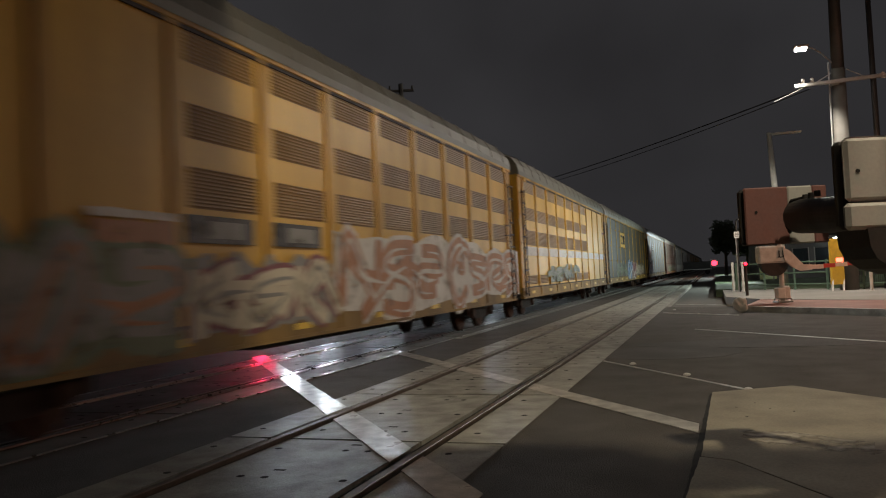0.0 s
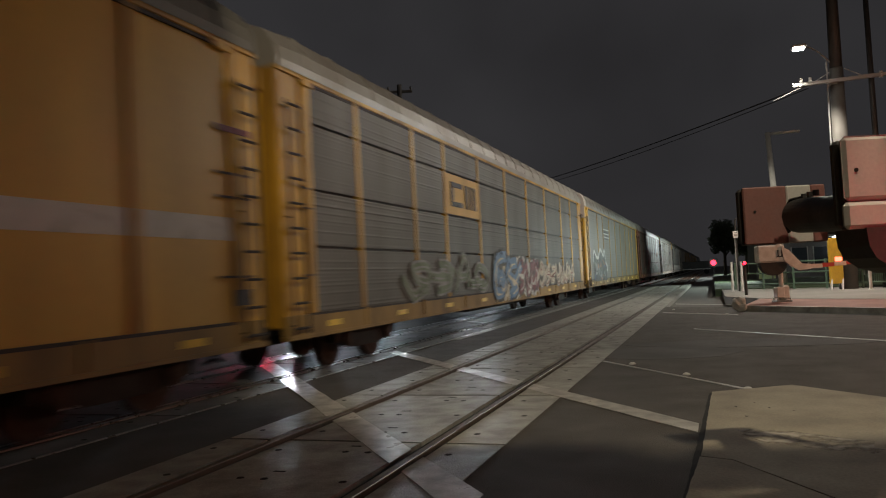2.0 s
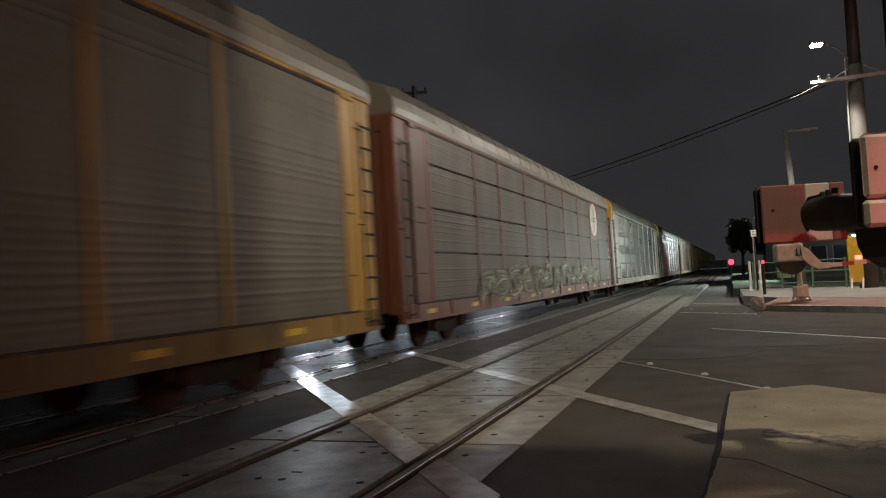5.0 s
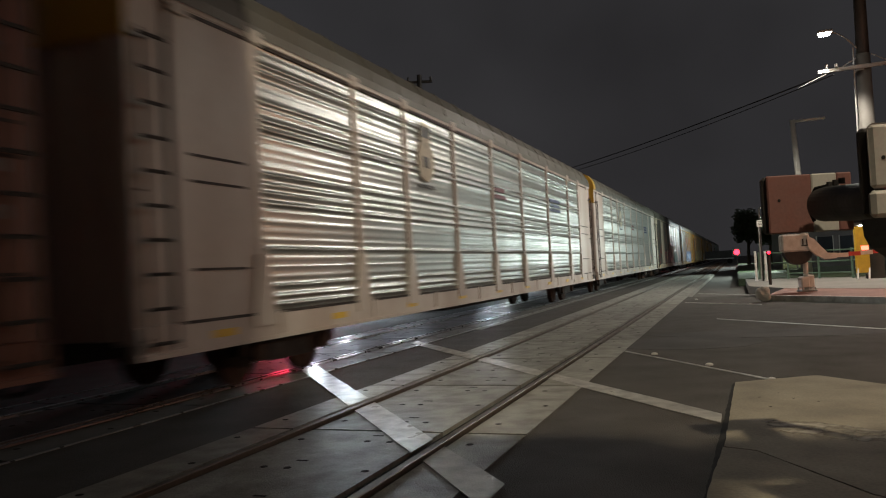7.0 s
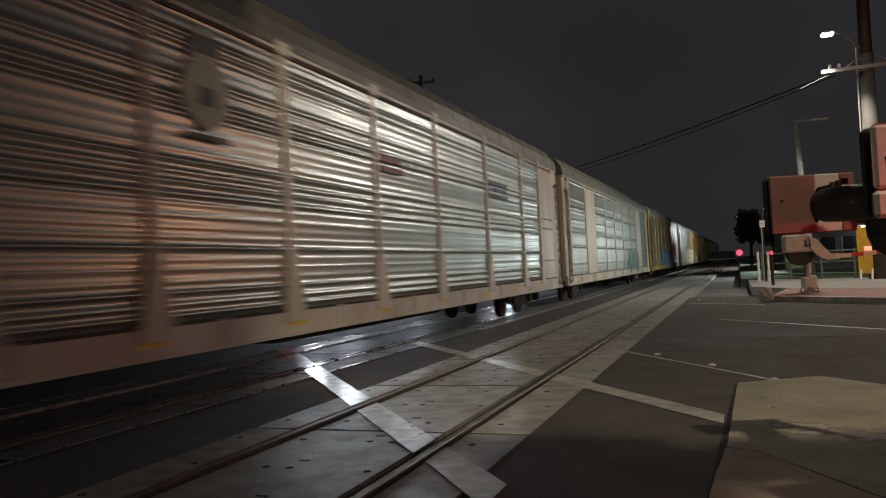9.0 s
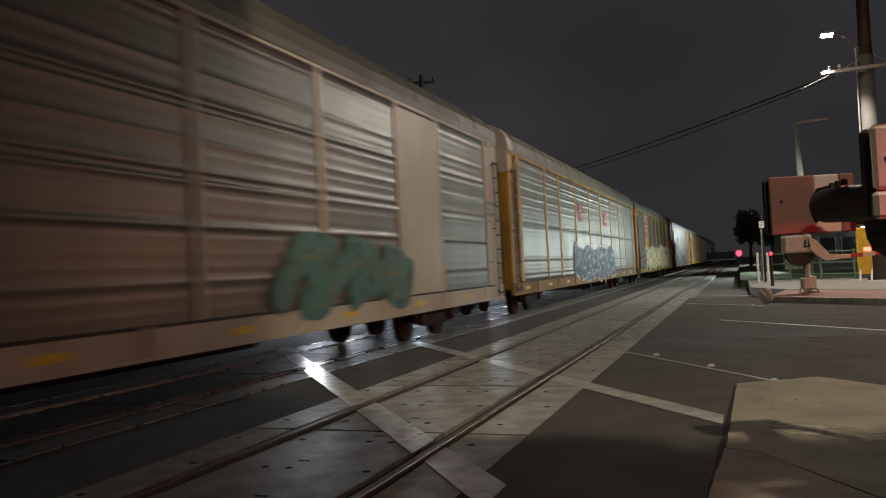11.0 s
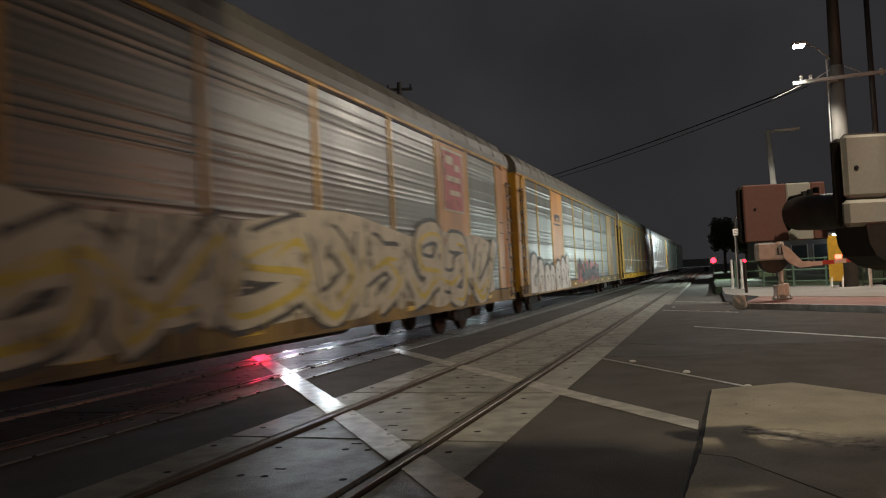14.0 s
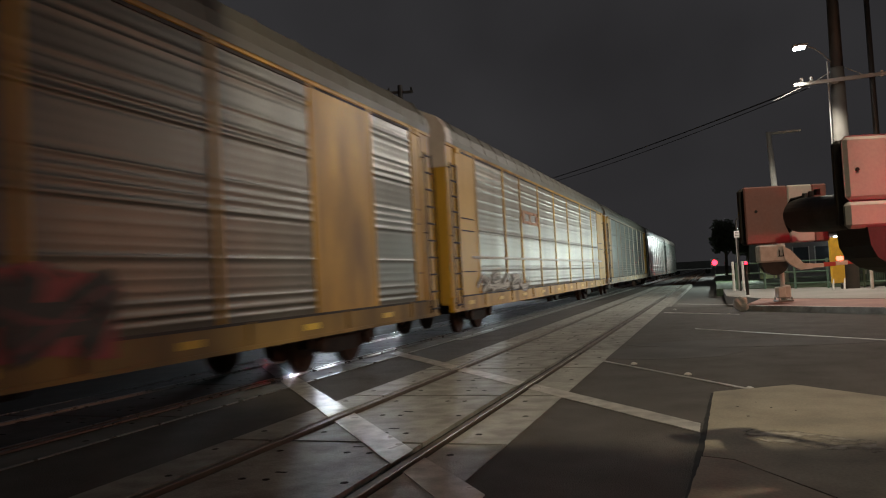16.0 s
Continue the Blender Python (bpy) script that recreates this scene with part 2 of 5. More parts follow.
# crossing panels, two field rows and one gauge row on each track
def crossing(t, cx, y0, n, material, prefix):
    rows = ((cx - 1.32, cx - GAUGE - 0.10), (cx - GAUGE + 0.135, cx + GAUGE - 0.135), (cx + GAUGE + 0.10, cx + 1.40))
    for x0, x1 in rows:
        w = x1 - x0
        bm = B()
        prism(bm, [(0, 0.026), (w, 0.026), (w, PANEL - 0.026), (0, PANEL - 0.026)], -0.18, -0.010)
        cols = 3 if w > 1 else 1
        for i in range(cols):
            for j in range(3):
                px = w * (i + 0.5) / cols + (0.12 if (i + j) % 2 else -0.1)
                py = 0.40 + 0.90 * j
                tube(bm, (px, py, -0.02), (px, py, -0.0085), 0.032, seg=8, mi=1)
                if cols == 3 and i == 1:
                    box(bm, px - 0.05, px + 0.05, py + 0.2, py + 0.23, -0.02, -0.0085, mi=1)
        first = part("concrete_panel", bm, [material, RUBBER], t)
        for k in range(n):
            at = pose(x0, y0 + k * PANEL, 0)
            if k == 0:
                first.matrix_basis = at
            else:
                shared("concrete_panel", first.data, t, at)
    bm = B()
    for s in (-1, 1):
        x = cx + s * GAUGE
        box(bm, x - 0.136, x + 0.136, y0 - 0.3, y0 + n * PANEL + 0.3, -0.20, -0.050)
    part("flangeway_seal", bm, RUBBER, t, "black rubber flangeway filler")


crossing(near_track, NEAR, 6.3 - 4 * PANEL, 26, CONCRETE, "near")
crossing(far_track, FAR, 7.4 - 6 * PANEL, 27, CONCRETE_WET, "far")
for dx in (-1.36, -0.60, 0.60, 1.44):
    bm = B()
    box(bm, FAR + dx - 0.018, FAR + dx + 0.018, -8, 66, -0.05, -0.004, 0.004)
    part("steel_edge", bm, RAIL_BRIGHT, far_track, "polished steel panel edge")
sleepers(near_track, NEAR, 66.0, 170.0)
sleepers(far_track, FAR, 63.0, 170.0)

# road between and beside the tracks
ROADS = ((-70, FAR - 1.34, "far"), (FAR + 1.403, NEAR - 1.323, "mid"), (NEAR + 1.403, 70, "near"))
for i, (x0, x1, _) in enumerate(ROADS):
    bm = B()
    y1 = 62 if i < 2 else 29
    prism(bm, [(x0, -14), (x1, -14), (x1, y1 if i == 1 else y1 - 0.85 * (x1 + 1.6) if i == 2 else y1), (x0, y1 if i else y1 + 30)], -0.3, -0.014)
    tagged(part("road", bm, ASPHALT), "worn dark asphalt road beside the railway tracks", "road", kind="structure")
bm = B()
box(bm, -5.80, -5.62, 17, 62, -0.05, -0.007, 0.004)
tagged(part("concrete_edge", bm, CONCRETE), "narrow pale concrete edge strip between the tracks", "kerb", kind="structure")
bm = B()
for x, y, r, h in ((-0.93, 13.4, 1.3, 1.0), (0.62, 14.8, 2.2, 0.75)):
    prism(bm, [(x + r * math.cos(a * 0.5) * (1 + 0.12 * math.sin(a * 2.3)), y + h * math.sin(a * 0.5)) for a in range(12)], -0.02, -0.011)
tagged(part("asphalt_patch", bm, ASPHALT_WORN), "smoother patches on the dark asphalt road", "road patch", kind="structure")


def line(a, b, width, cuts=(), label="worn white painted line on the road"):
    """A painted line from a to b, broken at the stretches of x in cuts."""
    a, b = Vector(a), Vector(b)
    if a.x > b.x:
        a, b = b, a
    d = (b - a) / (b.x - a.x)
    side = Vector((-d.y, d.x)).normalized() * width / 2
    xs, pieces = a.x, []
    for c0, c1 in sorted(cuts):
        if c0 > xs and c0 < b.x:
            pieces.append((xs, c0))
        xs = max(xs, c1)
    if xs < b.x:
        pieces.append((xs, b.x))
    bm = B()
    rng = random.Random(int(a.x * 100))
    for p, q in pieces:
        n = max(1, int((q - p) / 0.25))
        lo, hi = [], []
        for i in range(n + 1):
            x = p + (q - p) * i / n
            m = a + d * (x - a.x)
            w = 1 + rng.uniform(-0.05, 0.04)
            sx = side * w
            lo.append((m.x, (m - sx).y - (sx.x * d.y * -1)))
            hi.append((m.x, (m + sx).y + (sx.x * d.y * -1)))
        prism(bm, hi + lo[::-1], -0.012, -0.006)
    return tagged(part("road_marking", bm, ROADPAINT), label, "road marking", kind="structure")


def cut(cx):
    return [(cx + s * GAUGE - 0.11, cx + s * GAUGE + 0.085) for s in (-1, 1)]


CUTS = cut(NEAR) + cut(FAR)
line((-8.89, 13.67), (-1.5, 4.6), 0.30, CUTS, "wide worn white line across both tracks")
line((-6.2, 14.36), (-0.21, 7.11), 0.26, CUTS, "wide worn white line across the near track")
line((-1.72, 12.26), (0.29, 9.31), 0.06, (), "thin worn white line on the asphalt")
line((-0.5, 18.29), (6.72, 9.93), 0.09)
line((-1.59, 25.21), (0.57, 23), 0.16)
line((-1.45, 30.81), (0.72, 28.47), 0.14)
line((-7.65, 23.96), (-4.65, 20.38), 0.16, CUTS)


def dot(x, y):
    bm = B()
    tube(bm, (0, 0, -0.014), (0, 0, 0.002), 0.052, 0.045, 14)
    tube(bm, (0, 0, 0.002), (0, 0, 0.012), 0.045, 0.025, 14)
    ob = part("road_stud", bm, WHITE_METAL)
    ob.matrix_basis = pose(x, y, 0)
    return tagged(ob, "small round white ceramic road stud", "road stud", "studs along the road line")


stud = dot(-1.23, 11.85)
for x, y in ((-0.42, 10.62), (0.28, 9.36), (-0.52, 24.12), (-1.34, 26.79), (0.28, 23.45)):
    copy_thing(stud, pose(x, y, 0))

# concrete corner by the viewer
corner = empty("pavement", label="pale cracked concrete pavement corner beside the road", category="pavement", kind="structure")


def rough_edge(pts, step=0.10, amp=0.004):
    out, rng = [], random.Random(5)
    for (ax, ay), (bx, by) in zip(pts, pts[1:] + pts[:1]):
        n = max(1, int(math.hypot(bx - ax, by - ay) / step))
        for i in range(n):
            j = amp if i else 0
            out.append((ax + (bx - ax) * i / n + rng.uniform(-j, j), ay + (by - ay) * i / n + rng.uniform(-j, j)))
    return out


for pts in ([(-0.1, 8.99), (0.75, 9.5), (1.51, 8.64), (2.38, 7.64), (1.14, 4.56), (0.64, 4.92), (0.05, 5.88), (-0.17, 5.97)],
            [(-0.18, 5.95), (0.05, 5.86), (0.63, 4.9), (1.14, 4.54), (0.93, -3.83), (-0.41, -3.59), (-0.24, 4.93)],
            [(2.39, 7.63), (6.2, 3.3), (6.2, -4.77), (0.95, -3.83), (1.16, 4.54)]):
    bm = B()
    prism(bm, rough_edge(pts), -0.2, 0.015)
    part("concrete_slab", bm, SLAB, corner)
bm = B()
prism(bm, rough_edge([(-0.13, 9.02), (0.75, 9.54), (1.53, 8.68), (6.25, 3.29), (6.25, -4.9), (-0.44, -3.71), (-0.26, 4.93)], 0.07, 0.006), -0.19, -0.008)
part("joint_filler", bm, RUBBER, corner, "black tar filling along the edge")

for i, (x, y, r) in enumerate(((0.12, 8.05, 0.012), (0.42, 8.0, 0.011), (0.20, 7.55, 0.014), (0.62, 7.85, 0.010), (0.30, 8.30, 0.009))):
    part("pit", tube(B(), (x, y, 0.010), (x, y, 0.0165), r, seg=8), RUBBER, corner, "small dark pit")
bm = B()
spill = random.Random(4)
rim = [(0.62 + 0.50 * math.cos(a * 0.35) * spill.uniform(0.7, 1.1) + 0.2 * math.sin(a * 0.35), 6.55 + 0.20 * math.sin(a * 0.35) * spill.uniform(0.6, 1.2) - 0.35 * math.cos(a * 0.35)) for a in range(18)]
prism(bm, rim, 0.014, 0.0172)
part("pale_stain", bm, worn(mat("pale_spill", (0.36, 0.335, 0.28), 0.85, vary=0.2, scale=4, grain=40, bump=0.1), 0.42, 0.60, 0.0), corner, "pale washed-out stain")

# ---- far side of the road: pavement, gate, fence, poles ----
Z1 = 0.15
bm = B()
prism(bm, [(0.36, 32.32), (1.5, 29.19), (3.62, 26.86), (12.4, 17.84), (41.34, 12.71), (41.34, 66), (0.21, 73.29)], -0.2, Z1)
tagged(part("pavement", bm, WALKWAY), "pale concrete pavement beyond the road", "pavement", kind="structure")
bm = B()
prism(bm, [(0.78, 24.79), (4.03, 21.16), (12.4, 12.83), (12.4, 17.78), (3.57, 26.8), (1.45, 29.14)], -0.2, Z1 - 0.004)
tagged(part("red_paving", bm, RED_PAVING), "reddish paved edge of the pavement with a low kerb", "paving", kind="structure")
bm = B()
for (ax, ay), (bx, by) in (((0.68, 24.63), (3.93, 21)), ((3.93, 21), (12.4, 12.59))):
    d = Vector((bx - ax, by - ay, 0)).normalized()
    s = Vector((-d.y, d.x, 0)) * 0.14
    prism(bm, [(ax, ay), (bx, by), (bx + s.x, by + s.y), (ax + s.x, ay + s.y)], -0.2, Z1 + 0.004)
tagged(part("kerb", bm, CONCRETE), "low grey concrete kerb along the red paving", "kerb", kind="structure")
bm = B()
prism(bm, [(0, 41.55), (31, 18.95), (31, 104.49), (0, 109.99)], -0.2, Z1 + 0.03)
tagged(part("lawn", bm, GRASS), "dark grass behind the green fence", "lawn", kind="structure")

T24 = radians(19.5)


def turned(x, y, z=0, a=19.5):
    return pose(x, y, z, 0, 0, a)


def gate():
    g = empty("crossing_gate", turned(1.96, 26.29, Z1, 16), label="white railway crossing gate with lowered striped arm", category="crossing gate")
    bm = B()
    box(bm, -0.24, 0.24, -0.22, 0.22, 0.0, 0.05, 0.01)
    for x in (-0.19, 0.19):
        for y in (-0.17, 0.17):
            tube(bm, (x, y, 0.05), (x, y, 0.13), 0.025, seg=8)
    part("base_plate", bm, GALV, g)
    bm = B()
    tube(bm, (0, 0, 0.03), (0, 0, 2.0), 0.075, 0.07, 14)
    part("mast", bm, WHITE_METAL, g, smooth=True)
    bm = B()
    box(bm, -0.20, 0.05, -0.16, 0.16, 0.12, 0.46, 0.03)
    part("junction_box", bm, WHITE_METAL, g)
    bm = B()
    box(bm, -0.02, 0.20, -0.14, 0.16, 0.10, 0.50, 0.03)
    part("motor_housing", bm, WHITE_METAL, g)
    bm = B()
    box(bm, -0.72, 0.12, -0.18, 0.16, 1.24, 1.78, 0.05)
    part("drive_housing", bm, WHITE_METAL, g)
    bm = B()
    for x in (-0.10, 0.02):
        box(bm, x - 0.015, x + 0.015, -0.21, -0.18, 1.4, 1.62)
    box(bm, -0.14, 0.06, -0.21, -0.18, 1.40, 1.43)
    part("latch", bm, DARKSTEEL, g)
    bm = B()
    m = Matrix.Translation((-0.22, 0, 1.25)) @ Matrix.Rotation(radians(90), 4, "X")
    bmesh.ops.create_cone(bm, cap_ends=True, segments=24, radius1=0.42, radius2=0.42, depth=0.26, matrix=m)
    part("counterweight", bm, DARKSTEEL, g, "dark rounded counterweight")
    bm = B()
    pts = [(0.0, 1.72), (0.22, 1.6), (0.42, 1.36), (0.60, 1.16), (0.86, 1.14), (0.86, 0.98), (0.52, 0.96), (0.26, 1.10), (0.05, 1.30)]
    f0 = [bm.verts.new((x, -0.24, z)) for x, z in pts]
    f1 = [bm.verts.new((x, -0.12, z)) for x, z in pts]
    bm.faces.new(f0), bm.faces.new(f1[::-1])
    for i in range(len(pts)):
        bm.faces.new((f0[i], f1[i], f1[(i + 1) % len(pts)], f0[(i + 1) % len(pts)]))
    bmesh.ops.recalc_face_normals(bm, faces=bm.faces)
    part("arm_bracket", bm, WHITE_METAL, g)
    for i in range(12):
        bm = B()
        x = 0.86 + i * 0.36
        box(bm, x, x + 0.36, -0.20, -0.165, 1.0 + 0.02 * i, 1.13 + 0.02 * i, 0.004)
        part("arm_section", bm, RED_SHEET if i % 2 else WHITE_METAL, g, "red reflective sheeting" if i % 2 else "white reflective sheeting")
    bm = B()
    box(bm, 1.62, 1.82, -0.22, -0.14, 1.18, 1.31, 0.02)
    part("arm_lamp", bm, RED_GLOW, g, "glowing red lamp on the arm")
    return g


gate()


def lattice_pole():
    p = empty("utility_pole", pose(5.17, 35.26, Z1), label="tall weathered utility pole with crossarm and street lamp", category="utility pole")
    bm = B()
    tube(bm, (0, 0, -0.1), (0.10, 0, 9.1), 0.36, 0.27, 20)
    part("lower_pole", bm, POLEWOOD, p, smooth=True)
    # darker material above the lamp puts the lack of lamplight into the pole's colour
    bm = B()
    tube(bm, (0.10, 0, 9.1), (0.14, 0, 15.0), 0.25, 0.20, 20)
    part("upper_pole", bm, DARKSTEEL, p, smooth=True)
    bm = B()
    tube(bm, (-0.33, -0.1, 0.2), (-0.26, -0.1, 9.4), 0.035, seg=8)
    part("conduit", bm, GALV, p)
    for z in (2.4, 4.6, 8.4):
        part("band", tube(B(), (0.05, 0, z), (0.05, 0, z + 0.08), 0.345 - 0.008 * z, seg=20), GALV, p)
    bm = B()
    box(bm, -1.35, 2.6, -0.42, -0.30, 8.45, 8.60, 0.01, turn=Matrix.Rotation(radians(9), 4, "Z") @ Matrix.Rotation(radians(-2.5), 4, "Y"))
    part("crossarm", bm, GALV, p)
    bm = B()
    tube(bm, (-0.9, -0.4, 8.55), (-2.45, -0.9, 7.85), 0.035, 0.015, 8)
    part("side_arm", bm, DARKSTEEL, p)
    part("brace", tube(B(), (-0.2, -0.3, 8.9), (-0.9, -0.4, 8.5), 0.022, seg=6), GALV, p)
    part("brace", tube(B(), (0.35, -0.3, 9.0), (1.1, -0.2, 8.58), 0.022, seg=6), GALV, p)
    for x, y in ((-1.30, -0.5), (-0.95, -0.48), (1.7, -0.1), (2.4, 0.0)):
        bm = B()
        for i in range(3):
            tube(bm, (x, y, 8.50 + 0.09 * i), (x, y, 8.57 + 0.09 * i), 0.075, 0.05, 10)
        part("insulator", bm, WHITE_METAL, p)
    bm = B()
    hose(bm, [(-0.15 - 1.15 * i / 8, -0.2 - 1.55 * i / 8, 9.35 + 0.42 * math.sin(i / 4)) for i in range(9)], 0.03, 8)
    part("lamp_arm", bm, GALV, p)
    bm = B()
    box(bm, -1.72, -1.18, -2.2, -1.6, 9.66, 9.76, 0.03, turn=None)
    part("lamp_head", bm, GALV, p)
    bm = B()
    box(bm, -1.66, -1.26, -2.12, -1.72, 9.60, 9.66, 0.01)
    part("lamp_glass", bm, LAMP_GLOW, p, "glowing white street lamp glass")
    return p


lattice_pole()


def thin_pole():
    p = empty("utility_pole", pose(6.53, 35.26, Z1), label="thin dark pole beside the utility pole", category="pole")
    bm = B()
    tube(bm, (0, 0, -0.05), (0, 0, 13.0), 0.13, 0.10, 12)
    part("shaft", bm, DARKSTEEL, p, smooth=True)
    bm = B()
    box(bm, -0.5, 0.5, -0.08, 0.08, 12.1, 12.3, 0.02)
    part("crossarm", bm, DARKSTEEL, p)


thin_pole()


def arm_pole():
    p = empty("lamp_pole", pose(2.95, 40.78, Z1), label="pale grey lamp pole with a short unlit arm", category="lamp post")
    bm = B()
    tube(bm, (0.25, 0, -0.05), (-0.06, 0, 7.6), 0.17, 0.12, 14)
    part("shaft", bm, CONCRETE_PALE, p, smooth=True)
    bm = B()
    tube(bm, (-0.05, 0, 7.5), (0.4, 0.18, 7.56), 0.07, seg=8)
    box(bm, 0.35, 1.4, 0.05, 0.33, 7.50, 7.60, 0.03)
    part("arm", bm, CONCRETE_PALE, p)


arm_pole()


def fence():
    f = empty("fence", label="green metal railing fence along the pavement", category="fence")
    a, b = Vector((0.98, 40.16, Z1)), Vector((9.3, 32.08, Z1))
    n = 7
    for i in range(n + 1):
        q = a.lerp(b, i / n)
        bm = B()
        tube(bm, (0, 0, -0.03), (0, 0, 1.3), 0.05, seg=8)
        ob = part("post", bm, FENCE_GREEN, f)
        ob.matrix_basis = Matrix.Translation(q)
    for z in (0.25, 0.75, 1.22):
        bm = B()
        tube(bm, a + Vector((0, 0, z)), b + Vector((0, 0, z)), 0.032, seg=8)
        part("rail_bar", bm, FENCE_GREEN, f)
    bm = B()
    for i in range(70):
        q = a.lerp(b, 0.45 + 0.55 * i / 70)
        tube(bm, q + Vector((0, 0, 0.25)), q + Vector((0, 0, 0.75)), 0.011, seg=5)
    part("picket", bm, FENCE_GREEN, f)


fence()


def white_posts():
    for x, y in ((0.78, 37.99), (5.68, 33.58), (1.19, 37.67)):
        bm = B()
        tube(bm, (0, 0, 0), (0, 0, 1.35), 0.06, seg=10)
        box(bm, -0.075, 0.075, -0.075, 0.075, 0, 0.03)
        ob = part("bollard", bm, WHITE_METAL)
        ob.matrix_basis = pose(x, y, Z1)
        tagged(ob, "slim white metal post on the pavement", "bollard", "white posts by the fence")


white_posts()


def yellow_board():
    y = empty("yellow_barrier", turned(4.5, 34.64, Z1), label="yellow upright panel with dark feet beside the pole", category="barrier")
    bm = B()
    box(bm, -0.10, 0.45, -0.06, 0.06, 0.25, 2.1, 0.02)
    part("panel", bm, YELLOW, y)
    for x in (-0.05, 0.40):
        bm = B()
        tube(bm, (x - 0.12, -0.25, 0), (x + 0.04, 0, 0.5), 0.03, seg=8)
        tube(bm, (x + 0.12, 0.25, 0), (x - 0.04, 0, 0.5), 0.03, seg=8)
        part("foot", bm, WHITE_METAL, y)


yellow_board()


def cement_lump():
    bm = B()
    bmesh.ops.create_icosphere(bm, subdivisions=3, radius=0.24)
    for v in bm.verts:
        n = noise.noise(v.co * 6.0)
        v.co = Vector((v.co.x * 0.9, v.co.y * 0.8, max(-0.2, v.co.z * 0.9 + 0.12))) * (1 + 0.45 * n)
    ob = part("kerb_end", bm, CONCRETE_PALE)
    ob.matrix_basis = pose(0.68, 24.32, 0.08)
    tagged(ob, "battered pale concrete kerb end", "kerb", kind="structure")


cement_lump()


def building():
    b = empty("shop_building", turned(3, 61.06, Z1, 18), label="low dark building with a lit canopy and pale green wall", category="building")
    bm = B()
    box(bm, 0, 14, 0, 1.6, 0, 3.3)
    part("wall", bm, WALL_DARK, b)
    bm = B()
    box(bm, -0.2, 14.2, -0.4, 1.8, 3.3, 3.5, 0.03)
    part("roof", bm, WALL_DARK, b)
    bm = B()
    box(bm, 0.0, 7.0, -2.2, 0, 2.85, 3.0, 0.02)
    part("canopy", bm, WHITE_METAL, b)
    for x in (0.25, 4.8):
        bm = B()
        box(bm, x, x + 1.3, -2.0, -1.7, 2.75, 2.85, 0.01)
        part("canopy_light", bm, SHOP_GLOW, b, "glowing white canopy light")
    bm = B()
    box(bm, 0.1, 1.3, -0.06, -0.004, 0.05, 1.6)
    part("green_panel", bm, GREEN_WALL, b, "pale green lit wall panel")
    for x in (2.6, 4.2, 5.8, 8.0, 10.0):
        w = part("window", box(B(), x, x + 1.1, -0.05, -0.004, 0.9, 2.2, 0.01), DARKGLASS, b)
        for xx in (x - 0.06, x + 1.1):
            part("jamb", box(B(), xx, xx + 0.06, -0.07, -0.004, 0.84, 2.26), GALV, w)
    bm = B()
    box(bm, 5.2, 5.7, -0.12, -0.05, 1.75, 2.0)
    part("wall_light", bm, SHOP_GLOW, b, "small glowing wall light")
    for x in (0.3, 6.7):
        bm = B()
        tube(bm, (x, -2.05, 0), (x, -2.05, 2.85), 0.06, seg=8)
        part("canopy_post", bm, GALV, b)


building()


def tree(x, y, h, r, seed):
    rng = random.Random(seed)
    t = empty("tree", pose(x, y, 0), label="dark leafy tree beyond the crossing at night", category="tree", group="far trees")
    bm = B()
    tube(bm, (0, 0, -0.2), (0.1, 0, h * 0.55), 0.22, 0.12, 10)
    for i in range(6):
        a = i * 1.05 + rng.random()
        tube(bm, (0.08, 0, h * (0.35 + 0.03 * i)), (r * 0.7 * math.cos(a), r * 0.7 * math.sin(a), h * (0.6 + 0.05 * i)), 0.08, 0.03, 6)
    part("trunk", bm, BARK, t)
    vs, fs = [], []
    for i in range(2600):
        a, u, w = rng.uniform(0, 6.283), rng.uniform(-1, 1), rng.random() ** 0.4
        k = r * w * (0.75 + 0.35 * noise.noise(Vector((math.cos(a) * 2, math.sin(a) * 2, u * 2 + seed))))
        c = Vector((k * math.cos(a) * math.sqrt(1 - u * u * 0.6), k * math.sin(a) * math.sqrt(1 - u * u * 0.6), h * 0.7 + h * 0.3 * u * w))
        d = Vector((rng.gauss(0, 1), rng.gauss(0, 1), rng.gauss(0, 0.6))).normalized() * r * 0.11
        e = d.orthogonal().normalized() * r * 0.05
        n = len(vs)
        vs += [c - d, c + e, c + d, c - e]
        fs.append((n, n + 1, n + 2, n + 3))
    me = bpy.data.meshes.new("crown")
    me.from_pydata(vs, [], fs)
    me.materials.append(LEAF)
    crown = new("crown", me)
    crown.parent = t
    return t


tree(1.24, 93.88, 6.6, 2.0, 3)
tree(3.72, 99.55, 5.8, 2.2, 4)
tree(-9.82, 148.39, 7.0, 3.0, 6)


